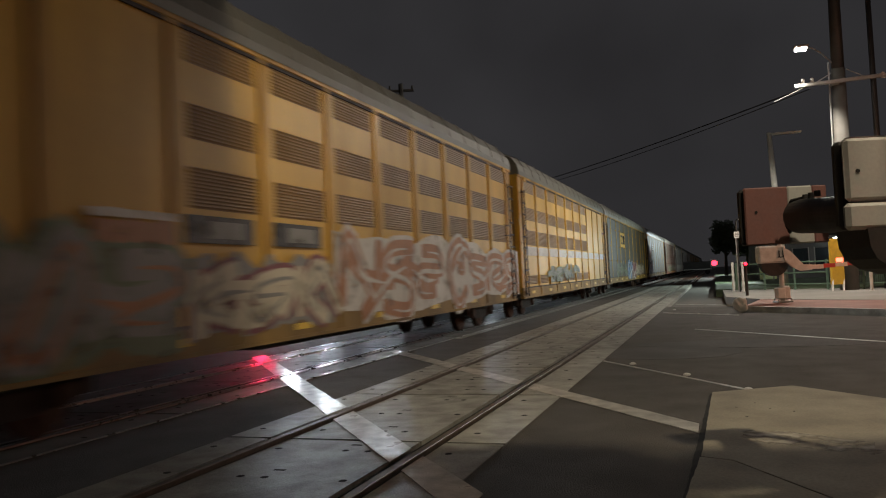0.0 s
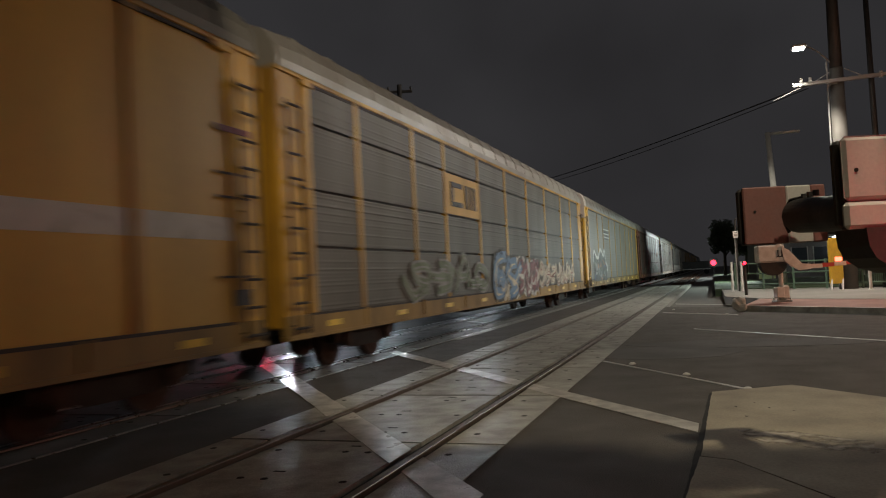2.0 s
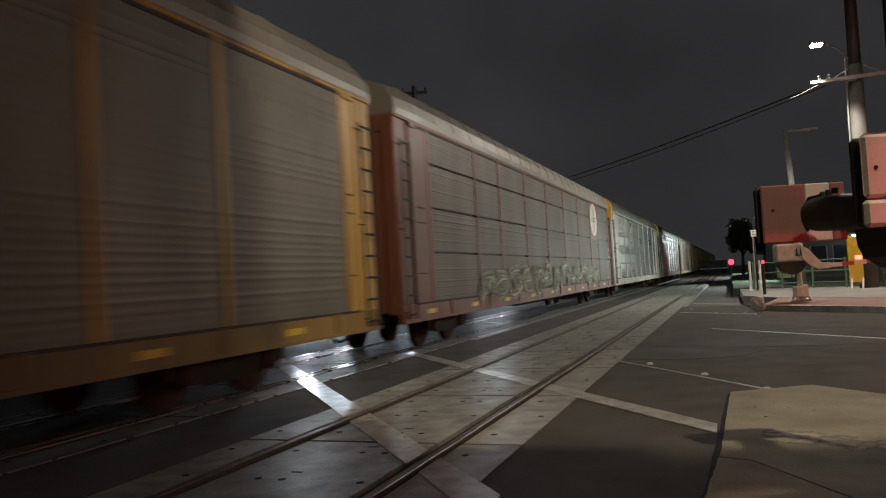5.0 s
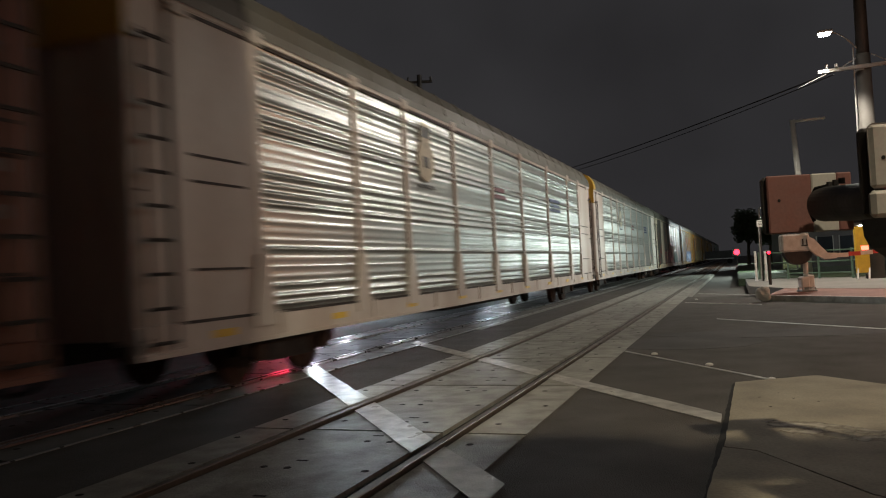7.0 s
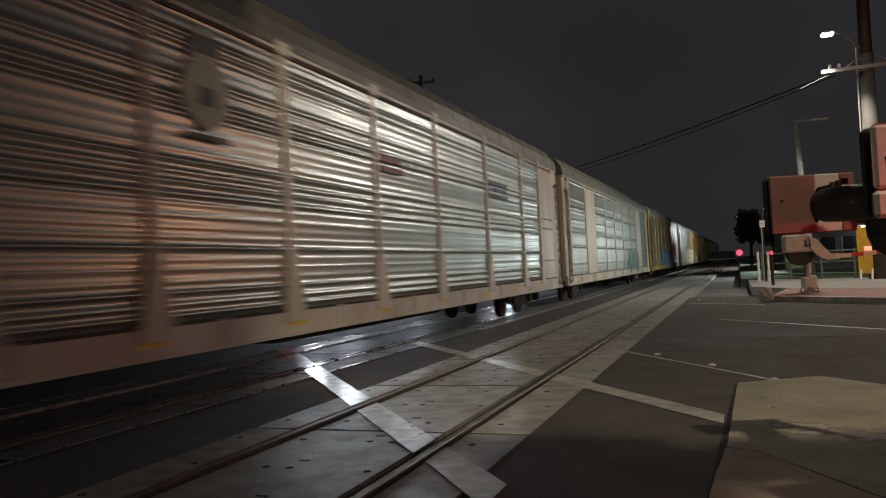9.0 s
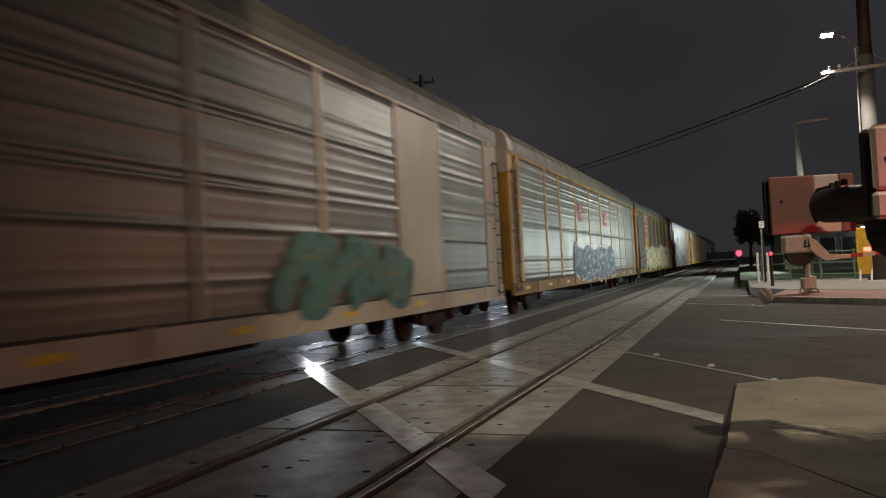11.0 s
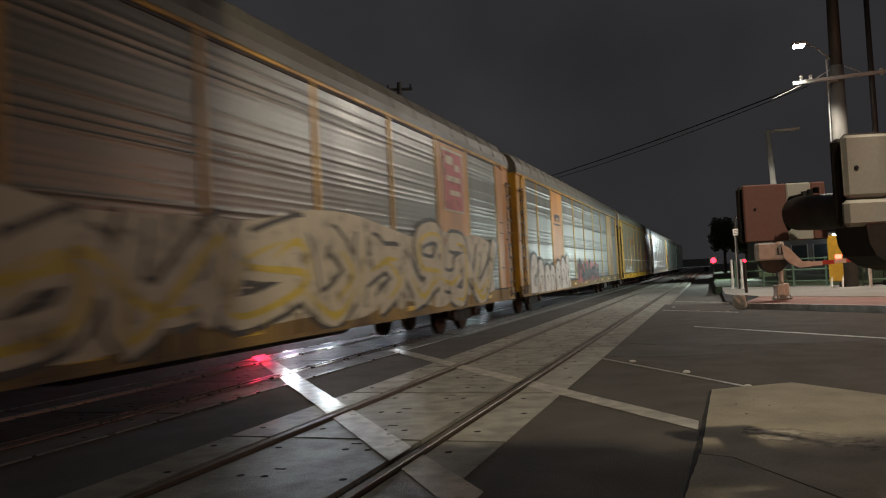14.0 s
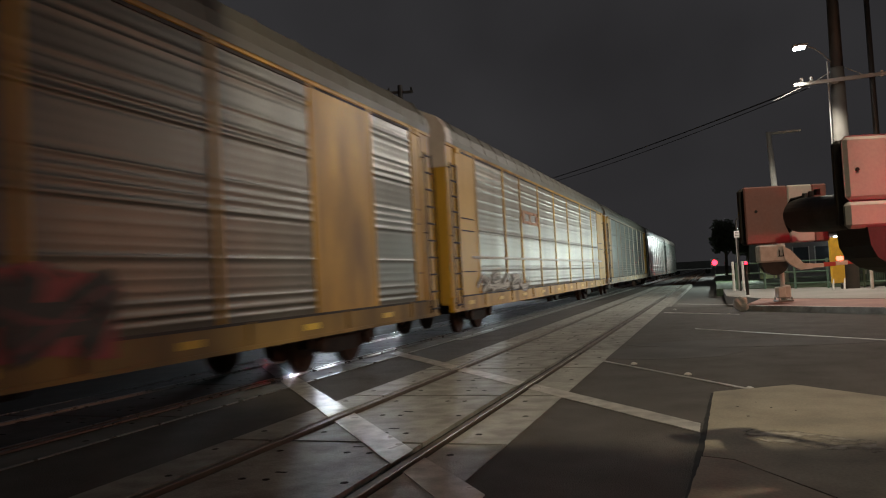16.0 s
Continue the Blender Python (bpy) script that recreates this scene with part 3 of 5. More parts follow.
def small_lamps():
    for x, y, z, gl in ((1.05, 37.82, 3.35, 0), (2.58, 104.89, 5.75, 1)):
        p = empty("lamp_post", pose(x, y, Z1), label="slim dark lamp post with a small light", category="lamp post", group="slim lamp posts")
        bm = B()
        tube(bm, (0, 0, -0.02), (0, 0, z - 0.1), 0.05, 0.04, 8)
        tube(bm, (0, 0, z - 0.12), (0.05, -0.05, z - 0.02), 0.03, seg=6)
        tube(bm, (0.05, -0.05, z - 0.02), (0.4, -0.1, z), 0.03, seg=6)
        part("shaft", bm, DARKSTEEL, p)
        bm = B()
        box(bm, 0.1, 0.45, -0.2, 0.0, z - 0.09, z - 0.02, 0.01)
        part("lamp", bm, SHOP_GLOW if gl else WARM_DIM, p)
    s = empty("road_sign", turned(1.01, 37.71, Z1), label="small white rectangular sign on a post", category="sign")
    bm = B()
    tube(bm, (0, 0.04, 0), (0, 0.04, 2.75), 0.03, seg=8)
    part("post", bm, GALV, s)
    bm = B()
    box(bm, -0.09, 0.17, -0.015, 0.015, 2.45, 2.75, 0.004)
    part("plate", bm, WHITE_METAL, s)
    bm = B()
    for z in (2.53, 2.60, 2.67):
        box(bm, -0.05, 0.13, -0.019, -0.015, z, z + 0.025)
    part("text_bar", bm, DARKSTEEL, s)


small_lamps()


def far_signal(x, y, z, r, label):
    s = empty("railway_signal", pose(x, y, 0), label=label, category="railway signal")
    bm = B()
    tube(bm, (0, 0.1, -0.25), (0, 0.1, z + r), 0.06, seg=8)
    part("mast", bm, DARKSTEEL, s)
    bm = B()
    box(bm, -r * 1.5, r * 1.5, -0.06, 0.06, z - r * 1.5, z + r * 1.5, 0.03)
    part("background", bm, DARKSTEEL, s)
    bm = B()
    tube(bm, (0, -0.07, z), (0, -0.12, z), r, seg=16)
    part("lens", bm, RED_SIGNAL, s, "glowing red lens")


far_signal(0.02, 120.37, 1.75, 0.40, "red glowing railway signal far down the line")
far_signal(1.6, 122.54, 1.65, 0.14, "small red railway signal far down the line")
far_signal(1.16, 32.67, 1.41, 0.06, "low red signal lamp beside the pavement")


def far_trailer():
    t = empty("parked_trailer", pose(-2.69, 156.91, -0.2), label="long dark trailer parked far beyond the crossing", category="trailer")
    bm = B()
    box(bm, -6.5, 2.2, -0.3, 2.2, 1.0, 2.5, 0.05)
    part("body", bm, DARKSTEEL, t)
    bm = B()
    box(bm, -6.5, 2.2, -0.38, -0.3, 0.92, 1.08)
    part("side_rail", bm, WHITE_METAL, t)
    for x in (-5.4, -4.2, 1.4):
        bm = B()
        tube(bm, (x, -0.2, 0.5), (x, 0.1, 0.5), 0.5, seg=16)
        part("wheel", bm, RUBBER, t)


far_trailer()


def far_pole():
    p = empty("utility_pole", pose(-13.95, 34.74, 0), label="dark utility pole with crossarm behind the train", category="utility pole")
    bm = B()
    tube(bm, (0, 0, -0.3), (0, 0, 11.0), 0.17, 0.12, 10)
    part("shaft", bm, DARKSTEEL, p)
    for z, w in ((10.6, 0.62), (9.8, 0.5)):
        bm = B()
        box(bm, -w, w, -0.06, 0.06, z, z + 0.12, 0.01, turn=Matrix.Rotation(T24, 4, "Z"))
        part("crossarm", bm, DARKSTEEL, p)
    for x in (-0.55, 0.0, 0.55):
        bm = B()
        tube(bm, (x * 0.91, x * 0.4, 10.72), (x * 0.91, x * 0.4, 10.9), 0.05, seg=8)
        part("insulator", bm, DARKSTEEL, p)


far_pole()


def wire(a, b, sag, r):
    a, b = Vector(a), Vector(b)
    bm = B()
    hose(bm, [a.lerp(b, i / 24) - Vector((0, 0, sag * 4 * i / 24 * (1 - i / 24))) for i in range(25)], r, 5)
    ob = part("overhead_wire", bm, RUBBER)
    tagged(ob, "black overhead wire between utility poles", "wire", "overhead wires")


wire((4.34, 34.79, 8.65), (-20.67, 76.99, 10.0), 0.35, 0.03)
wire((4.13, 34.71, 8.45), (-20.67, 76.99, 9.8), 0.5, 0.02)
def wire_pole():
    p = empty("utility_pole", pose(-20.67, 76.99, -0.2), label="far dark utility pole behind the train", category="utility pole")
    bm = B()
    tube(bm, (0, 0, -0.2), (0, 0, 10.4), 0.2, 0.14, 10)
    part("shaft", bm, DARKSTEEL, p)


wire_pole()


# ---- crossing signal close to the viewer ----
def near_signal():
    s = empty("crossing_signal", turned(0.63, 4.21, 0.015), label="close crossing signal with red and white plates and dark hoods", category="crossing signal")
    o = turned(0.59, 4.19, 0.015).inverted()

    def loc(x, y, z):
        return o @ Vector((x, y, z))

    bm = B()
    box(bm, 0.0, 0.46, 0.0, 0.035, 1.663, 1.985, 0.022)
    part("upper_plate", bm, PLATE_WHITE, s, "grey-white enamelled steel plate")
    bm = B()
    box(bm, -0.006, 0.46, -0.006, 0.05, 1.525, 1.660, 0.02)
    part("lower_plate", bm, PLATE_WHITE, s, "grey-white enamelled steel plate")
    bm = B()
    box(bm, -0.02, 0.44, 0.036, 0.10, 1.53, 1.97, 0.02)
    part("housing", bm, DARKSTEEL, s)
    bm = B()
    tube(bm, (0.062, -0.004, 1.815), (0.062, 0.004, 1.815), 0.010, seg=12)
    part("bolt_hole", bm, RUBBER, s)
    bm = B()
    pts = [(0.09, 1.53), (0.10, 1.44), (0.13, 1.38), (0.20, 1.33), (0.30, 1.30), (0.40, 1.295), (0.52, 1.30), (0.56, 1.34), (0.56, 1.53)]
    f0 = [bm.verts.new((x, -0.004, z)) for x, z in pts]
    f1 = [bm.verts.new((x, 0.30, z)) for x, z in pts]
    bm.faces.new(f0), bm.faces.new(f1[::-1])
    for i in range(len(pts)):
        bm.faces.new((f0[i], f1[i], f1[(i + 1) % len(pts)], f0[(i + 1) % len(pts)]))
    bmesh.ops.recalc_face_normals(bm, faces=bm.faces)
    part("hood", bm, DARKSTEEL, s, "dark round hood")
    # second plate, farther off
    mx, my = loc(0.18, 5.66, 0).x, loc(0.18, 5.66, 0).y
    bm = B()
    box(bm, mx - 0.015, mx + 0.56, my + 0.03, my + 0.11, 1.51, 1.90, 0.02)
    part("rear_housing", bm, DARKSTEEL, s)
    for x0, x1, m, lb in ((0.0, 0.30, PLATE_RED, "faded red enamelled plate"), (0.301, 0.47, PLATE_WHITE, "grey-white enamelled plate"), (0.471, 0.57, PLATE_RED, "faded red enamelled plate")):
        bm = B()
        box(bm, mx + x0, mx + x1, my, my + 0.03, 1.51, 1.905, 0.008)
        part("striped_plate", bm, m, s, lb)
    bm = B()
    tube(bm, (mx + 0.075, my - 0.004, 1.735), (mx + 0.075, my + 0.004, 1.735), 0.010, seg=12)
    part("bolt_hole", bm, RUBBER, s)
    # round lamp body between the two
    bm = B()
    a, b = Vector((0.41, 1.36, 1.685)), Vector((0.30, 0.48, 1.635))
    tube(bm, a, b, 0.115, 0.105, 28)
    tube(bm, a + Vector((0.006, 0.05, 0.004)), a, 0.08, 0.115, 28)
    part("lamp_body", bm, DARKSTEEL, s, "dark rounded lamp body", smooth=False)
    for i in range(3):
        part("bolt", tube(B(), (0.40 - 0.02 * i, 1.26 - 0.12 * i, 1.785), (0.40 - 0.02 * i, 1.26 - 0.12 * i, 1.82), 0.02, seg=8), DARKSTEEL, s)
    part("cable", hose(B(), [(0.37, 1.44, 1.58), (0.34, 1.43, 1.64), (0.33, 1.41, 1.72), (0.35, 1.35, 1.79), (0.40, 1.26, 1.80)], 0.012, 6), RUBBER, s)
    # carrier and mast
    bm = B()
    tube(bm, (mx + 0.5, my + 0.07, 1.70), (1.15, 0.55, 1.70), 0.045, seg=12)
    tube(bm, (0.4, 0.09, 1.72), (1.15, 0.55, 1.72), 0.045, seg=12)
    part("crossarm", bm, DARKSTEEL, s)
    bm = B()
    tube(bm, (1.15, 0.55, 0), (1.15, 0.55, 2.6), 0.07, seg=16)
    box(bm, 0.98, 1.32, 0.38, 0.72, 0.0, 0.05, 0.01)
    part("mast", bm, GALV, s)
    bm = B()
    tube(bm, (1.15, 0.55, 1.62), (1.15, -0.95, 1.50), 0.035, seg=10)
    part("lamp_bracket", bm, DARKSTEEL, s)
    return s


near_sig = near_signal()


def flasher():
    """A lamp disc that turns its bright face to the plates and away again."""
    bm = B()
    tube(bm, (0, 0, 0), (0, 0.02, 0), 0.15, seg=24)
    tube(bm, (0, -0.03, 0), (0, -0.001, 0), 0.16, seg=24, mi=1)
    # added board, out of view, that keeps the red glow off the ground
    bm2 = B()
    box(bm2, 0.90, 1.40, -1.0, -0.30, 1.27, 1.285)
    part("lower_shade", bm2, DARKSTEEL, near_sig, "unseen dark board blocking the flashing lamp's downward light")
    d = part("flasher_disc", bm, [RED_FLASH, DARKSTEEL], near_sig, "red flashing lamp disc")
    return d


disc = flasher()


def approach_car(x, y, label, power):
    """A waiting car beyond the train with its headlamps on."""
    c = empty("waiting_car", pose(x, y, -0.014, 0, 0, -40), label=label, category="car", group="cars waiting beyond the train")
    bm = B()
    prof = [(0, 0.40), (0, 1.0), (-0.15, 1.12), (-1.2, 1.2), (-1.8, 1.72), (-4.0, 1.76), (-4.45, 1.2), (-4.5, 1.1), (-4.5, 0.40)]
    f0 = [bm.verts.new((px, -0.88, pz)) for px, pz in prof]
    f1 = [bm.verts.new((px, 0.88, pz)) for px, pz in prof]
    bm.faces.new(f0), bm.faces.new(f1[::-1])
    for i in range(len(prof)):
        bm.faces.new((f0[i], f1[i], f1[(i + 1) % len(prof)], f0[(i + 1) % len(prof)]))
    bmesh.ops.recalc_face_normals(bm, faces=bm.faces)
    bmesh.ops.bevel(bm, geom=list(bm.edges), offset=0.05, segments=2, affect="EDGES")
    part("body", bm, CARPAINT, c)
    for px in (-0.85, -3.6):
        for s in (-1, 1):
            bm = B()
            tube(bm, (px, s * 0.74, 0.33), (px, s * 0.93, 0.33), 0.33, seg=20)
            w = part("wheel", bm, RUBBER, c)
            bm = B()
            tube(bm, (px, s * 0.90, 0.33), (px, s * 0.935, 0.33), 0.2, seg=16)
            part("rim", bm, GALV, w)
    for s in (-1, 1):
        bm = B()
        box(bm, 0.0, 0.03, s * 0.66 - 0.13, s * 0.66 + 0.13, 0.65, 0.79, 0.01)
        part("headlight", bm, HEAD_GLOW, c, "glowing white headlight")
    bm = B()
    box(bm, 0.0, 0.02, -0.4, 0.4, 0.6, 0.9, 0.005)
    part("grille", bm, RUBBER, c)
    for s in (-1, 1):
        a = radians(-40)
        p = Vector((x, y, 0.72)) + Matrix.Rotation(a, 3, "Z") @ Vector((0.08, s * 0.66, 0))
        q = p + Matrix.Rotation(a, 3, "Z") @ Vector((12, 0, -0.5))
        lamp("headlight_beam", "SPOT", look(p, q), power, (0.80, 0.90, 1.0), 0.06, 75)
    return c


approach_car(-13.6, 24.0, "dark tall car waiting beyond the train with bright headlights", 560)
approach_car(-17.5, 39.5, "second dark tall car waiting farther back with headlights on", 800)
approach_car(-13.2, 43.0, "third dark tall car waiting in the next lane with headlights on", 800)


def far_flasher():
    """The gate beyond the train; a low lamp on its arm flashes in turn with the near one."""
    f = empty("crossing_gate", pose(-14.6, 19.6, -0.014), label="crossing gate with a red flashing arm lamp beyond the train", category="crossing gate")
    bm = B()
    tube(bm, (0, 0, 0), (0, 0, 3.2), 0.07, seg=12)
    part("mast", bm, GALV, f)
    part("arm", box(B(), 0.0, 3.6, 0.06, 0.10, 1.0, 1.12, 0.01), RED_SHEET, f, "red and white lowered arm")
    bm = B()
    tube(bm, (0, 0, 0), (0, -0.02, 0), 0.17, seg=24)
    tube(bm, (0, 0.03, 0), (0, 0.001, 0), 0.18, seg=24, mi=1)
    return part("flasher_disc", bm, [RED_FAR, DARKSTEEL], f, "red flashing lamp disc")


far_disc = far_flasher()


def shade_tree():
    """An unseen tree whose crown is cut to keep the near lamp off ground and train."""
    rng = random.Random(11)
    EDGE = 6.05                  # where the shade ends on the ground
    t = empty("street_tree", pose(-1.2, -2.6, 0.015), label="unseen tree added to shade the near corner and train", category="tree")
    bm = B()
    tube(bm, (0, 0, -0.05), (0, 0, 4.4), 0.17, 0.11, 12)
    for i in range(9):
        a = -0.9 + i * 0.55
        tube(bm, (0, 0, 3.4 + 0.1 * i), (2.9 * math.cos(a), 1.0 + 2.6 * math.sin(a), 4.6 + 0.15 * i), 0.06, 0.02, 6)
    part("trunk", bm, BARK, t)
    vs, fs = [], []
    while len(fs) < 52000:
        wx, wy, wz = rng.uniform(-3.6, 2.1), rng.uniform(-2.0, 6.4), rng.uniform(4.2, 7.2)
        size = 0.27
        if rng.random() < 0.45:
            size = 0.10
            wx, wz = rng.uniform(0.7, 2.5), rng.uniform(4.2, 5.6)
            wy = 1.99 + (rng.uniform(5.2, EDGE + 0.1) - 1.99) * (8.8 - wz) / 8.8
        gx = 2.58 + (wx - 2.58) * 8.8 / (8.8 - wz)
        gy = 1.99 + (wy - 1.99) * 8.8 / (8.8 - wz)
        reach = max(EDGE + 0.15 if gx > -0.2 else EDGE - 0.3, 1.99 + 0.726 * (2.58 - gx))
        if gx > -0.25 and gy < 5.28 + 0.12 * noise.noise(Vector((gx * 2.0, gy * 0.5, 8))) and (gy > 4.2 or size > 0.2 or noise.noise(Vector((gx * 1.2, gy * 3.5, 4))) < 0.16):
            continue
        front = 1.99 + (reach - 1.99) * (8.8 - wz) / 8.8
        front += 0.22 * noise.noise(Vector((wx * 1.6, wz, 2))) + 0.15 * noise.noise(Vector((wx * 6, wz * 0.3, 5)))
        if wy > front or (gx > -3.0 and wz > 5.6) or (wx < -1.0 and wz < 4.9):
            continue
        if noise.noise(Vector((wx * 0.9, wy * 0.9, wz * 0.9))) < -0.42:
            continue
        d = Vector((rng.gauss(0, 0.5), rng.gauss(0, 1), rng.gauss(0, 0.5))).normalized() * size
        e = d.orthogonal().normalized() * size * 0.32
        c = Vector((wx + 1.2, wy + 2.6, wz))
        n = len(vs)
        vs += [c - d, c + e, c + d, c - e]
        fs.append((n, n + 1, n + 2, n + 3))
    me = bpy.data.meshes.new("crown")
    me.from_pydata(vs, [], fs)
    me.materials.append(LEAF)
    crown = new("crown", me)
    crown.parent = t


shade_tree()


def near_lamp_post():
    x, y, z = LAMP_B
    p = empty("street_lamp", pose(x, y, 0), label="grey street lamp over the near corner", category="street lamp")
    bm = B()
    tube(bm, (1.6, -2.6, -0.02), (1.5, -2.4, z + 0.4), 0.12, 0.08, 12)
    tube(bm, (1.5, -2.4, z + 0.4), (0, 0, z + 0.25), 0.05, seg=8)
    part("pole", bm, GALV, p)
    bm = B()
    box(bm, -0.35, 0.35, -0.15, 0.15, z + 0.12, z + 0.26, 0.03)
    part("lamp_head", bm, GALV, p)


near_lamp_post()


def sodium_lamp_post():
    x, y, z = LAMP_E
    p = empty("street_lamp", pose(x, y, Z1), label="orange sodium street lamp over the pavement", category="street lamp")
    bm = B()
    tube(bm, (1.3, 0, -0.02), (1.2, 0, z + 0.2), 0.11, 0.07, 12)
    hose(bm, [(1.2, 0, z + 0.2), (0.8, 0, z + 0.3), (0.3, 0, z + 0.25), (0, 0, z + 0.15)], 0.04, 8)
    part("pole", bm, GALV, p)
    bm = B()
    box(bm, -0.35, 0.30, -0.14, 0.14, z + 0.02, z + 0.16, 0.03)
    part("lamp_head", bm, GALV, p)


sodium_lamp_post()
bm = B()
box(bm, -16, 12, -9.3, -9.0, -0.2, 6.0, 0.02)
tagged(part("wall_south", bm, WALL_DARK), "plain dark wall behind the viewer", "wall", kind="structure")

# ---- the train ----
SPEED = 17.203
LOW, HIGH = 0.99, 4.57        # foot and head of the side panels
SIDE = 1.58                   # face of the side panels
SILL = 0.65                   # underside of the side sill


def paint(name, c, rough=0.5, metal=0.0, rust=(0.12, 0.06, 0.03), amount=0.55, scale=0.9):
    return mat(name, c, rough, metal, vary=0.14, scale=scale, grain=25, bump=0.08, dirt=rust, dirt_amount=amount, streak=(1, 1, 0.35), spec=0.5 if metal else 0.3)


Y_PAINT = paint("railway_yellow", (0.58, 0.32, 0.022), rust=(0.13, 0.065, 0.025), amount=0.8, scale=1.3)
Y_BRIGHT = paint("bright_railway_yellow", (0.66, 0.40, 0.05), amount=0.35)
# the car's yellow, darkened to carry the shade between the slats
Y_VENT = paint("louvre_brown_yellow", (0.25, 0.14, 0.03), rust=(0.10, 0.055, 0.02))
ORANGE = paint("railway_orange", (0.55, 0.25, 0.045))
WHITE_P = paint("railway_white", (0.62, 0.58, 0.54), rust=(0.30, 0.2, 0.14))
CREAM_P = paint("weathered_cream", (0.50, 0.45, 0.37), rust=(0.30, 0.17, 0.09))
BROWN_P = paint("oxide_brown", (0.20, 0.075, 0.05))
ROOF_GREY = paint("roof_grey", (0.12, 0.117, 0.10), 0.6, 0.2, rust=(0.10, 0.085, 0.065))
ROOF_PALE = paint("roof_pale", (0.27, 0.26, 0.235), 0.5, 0.2, rust=(0.18, 0.15, 0.12))
SILVER = paint("galvanised_panel", (0.37, 0.395, 0.383), 0.33, 0.70, rust=(0.26, 0.265, 0.25), amount=0.7)
Y_GRIME = paint("grimy_yellow_sill", (0.33, 0.205, 0.045), 0.65, 0.0, rust=(0.075, 0.05, 0.032), amount=0.85)
MATTE_PANEL = paint("matte_grey_panel", (0.15, 0.142, 0.118), 0.6, 0.1, rust=(0.10, 0.088, 0.066), amount=0.7)
GREY_PANEL = paint("weathered_grey_panel", (0.125, 0.121, 0.105), 0.42, 0.32, rust=(0.075, 0.07, 0.057), amount=0.8)
TAN_PANEL = paint("weathered_tan_panel", (0.25, 0.22, 0.18), 0.42, 0.35, rust=(0.14, 0.115, 0.085), amount=0.7)
DARK_PANEL = paint("dark_grey_panel", (0.075, 0.068, 0.058), 0.6, 0.2, rust=(0.055, 0.05, 0.04), amount=0.7)
BROWN_PANEL = paint("brown_grey_panel", (0.115, 0.10, 0.082), 0.6, 0.2, rust=(0.10, 0.075, 0.06), amount=0.7)
GREEN_PANEL = paint("green_grey_panel", (0.25, 0.30, 0.265), 0.36, 0.6, rust=(0.16, 0.17, 0.15), amount=0.6)
SPRAY = {n: worn(mat("spray_" + n, c, 0.6, vary=0.12, scale=2.5, grain=20, bump=0.05)) for n, c in dict(
    white=(0.60, 0.59, 0.56), cream=(0.55, 0.50, 0.38), black=(0.025, 0.025, 0.028), rust=(0.36, 0.15, 0.06), yellow=(0.58, 0.44, 0.04),
    blue=(0.10, 0.20, 0.38), navy=(0.04, 0.06, 0.16), red=(0.40, 0.05, 0.06), wine=(0.17, 0.035, 0.05), teal=(0.03, 0.14, 0.12), grey=(0.22, 0.22, 0.21), green=(0.11, 0.15, 0.08)).items()}
REFLECT = mat("reflector_yellow", (0.75, 0.50, 0.03), 0.35, vary=0.08, scale=5, grain=30, bump=0)
STEELBLACK = mat("truck_iron", (0.045, 0.035, 0.03), 0.75, 0.3, vary=0.4, scale=4, grain=40, bump=0.3)


def ribbed(bm, y0, y1, z0, z1, period, depth, mi=0, face=SIDE + 0.018, even=False):
    """A pressed sheet with rounded level ribs of uneven depth, facing +x."""
    n = max(1, round((z1 - z0) / period))
    p = (z1 - z0) / n
    prof = []
    rng = random.Random(int(z0 * 100) + int(period * 1000))
    for i in range(n):
        z = z0 + i * p
        dd, lean = depth * (1.0 if even else rng.choice((0.08, 0.12, 0.25, 0.6, 1.0, 1.2))), (0.0 if even else rng.uniform(-0.10, 0.10))
        prof += [(face - depth - dd * 0.15, z), (face - depth, z + p * 0.40), (face - depth + dd * 0.55, z + p * (0.52 + lean)),
                 (face - depth + dd, z + p * (0.66 + lean)), (face - depth + dd * 0.95, z + p * (0.76 + lean)), (face - depth + dd * 0.4, z + p * 0.92)]
    prof.append((face - depth, z1))
    a = [bm.verts.new((x, y0, z)) for x, z in prof]
    b = [bm.verts.new((x, y1, z)) for x, z in prof]
    for i in range(len(prof) - 1):
        f = bm.faces.new((a[i], b[i], b[i + 1], a[i + 1]))
        f.material_index, f.smooth = mi, True
    return bm


def rounded(pts, steps=5):
    """A smooth line through pts (Catmull-Rom)."""
    q = [Vector(p) for p in (pts[0], *pts, pts[-1])]
    out = []
    for a, b, c, d in zip(q, q[1:], q[2:], q[3:]):
        for i in range(steps):
            t = i / steps
            out.append(0.5 * (2 * b + (c - a) * t + (2 * a - 5 * b + 4 * c - d) * t * t + (3 * b - a - 3 * c + d) * t ** 3))
    return out + [q[-1]]


def ribbon(bm, pts, width, x, mi, taper=0.0):
    """A painted band through (y, z) points, each piece a hair above the last."""
    last, n = None, len(pts)
    for i, p in enumerate(pts):
        d = pts[min(i + 1, n - 1)] - pts[max(i - 1, 0)]
        k = width / 2 * (1 - taper * abs(2 * i / (n - 1) - 1))
        if i in (0, n - 1):
            k *= 0.8
        s = Vector((-d.y, d.x)).normalized() * k
        pair = (bm.verts.new((x + 0.0001 * i, p.x - s.x, p.y - s.y)), bm.verts.new((x + 0.0001 * i, p.x + s.x, p.y + s.y)))
        if last:
            f = bm.faces.new((last[0], pair[0], pair[1], last[1]))
            f.material_index = mi
        last = pair


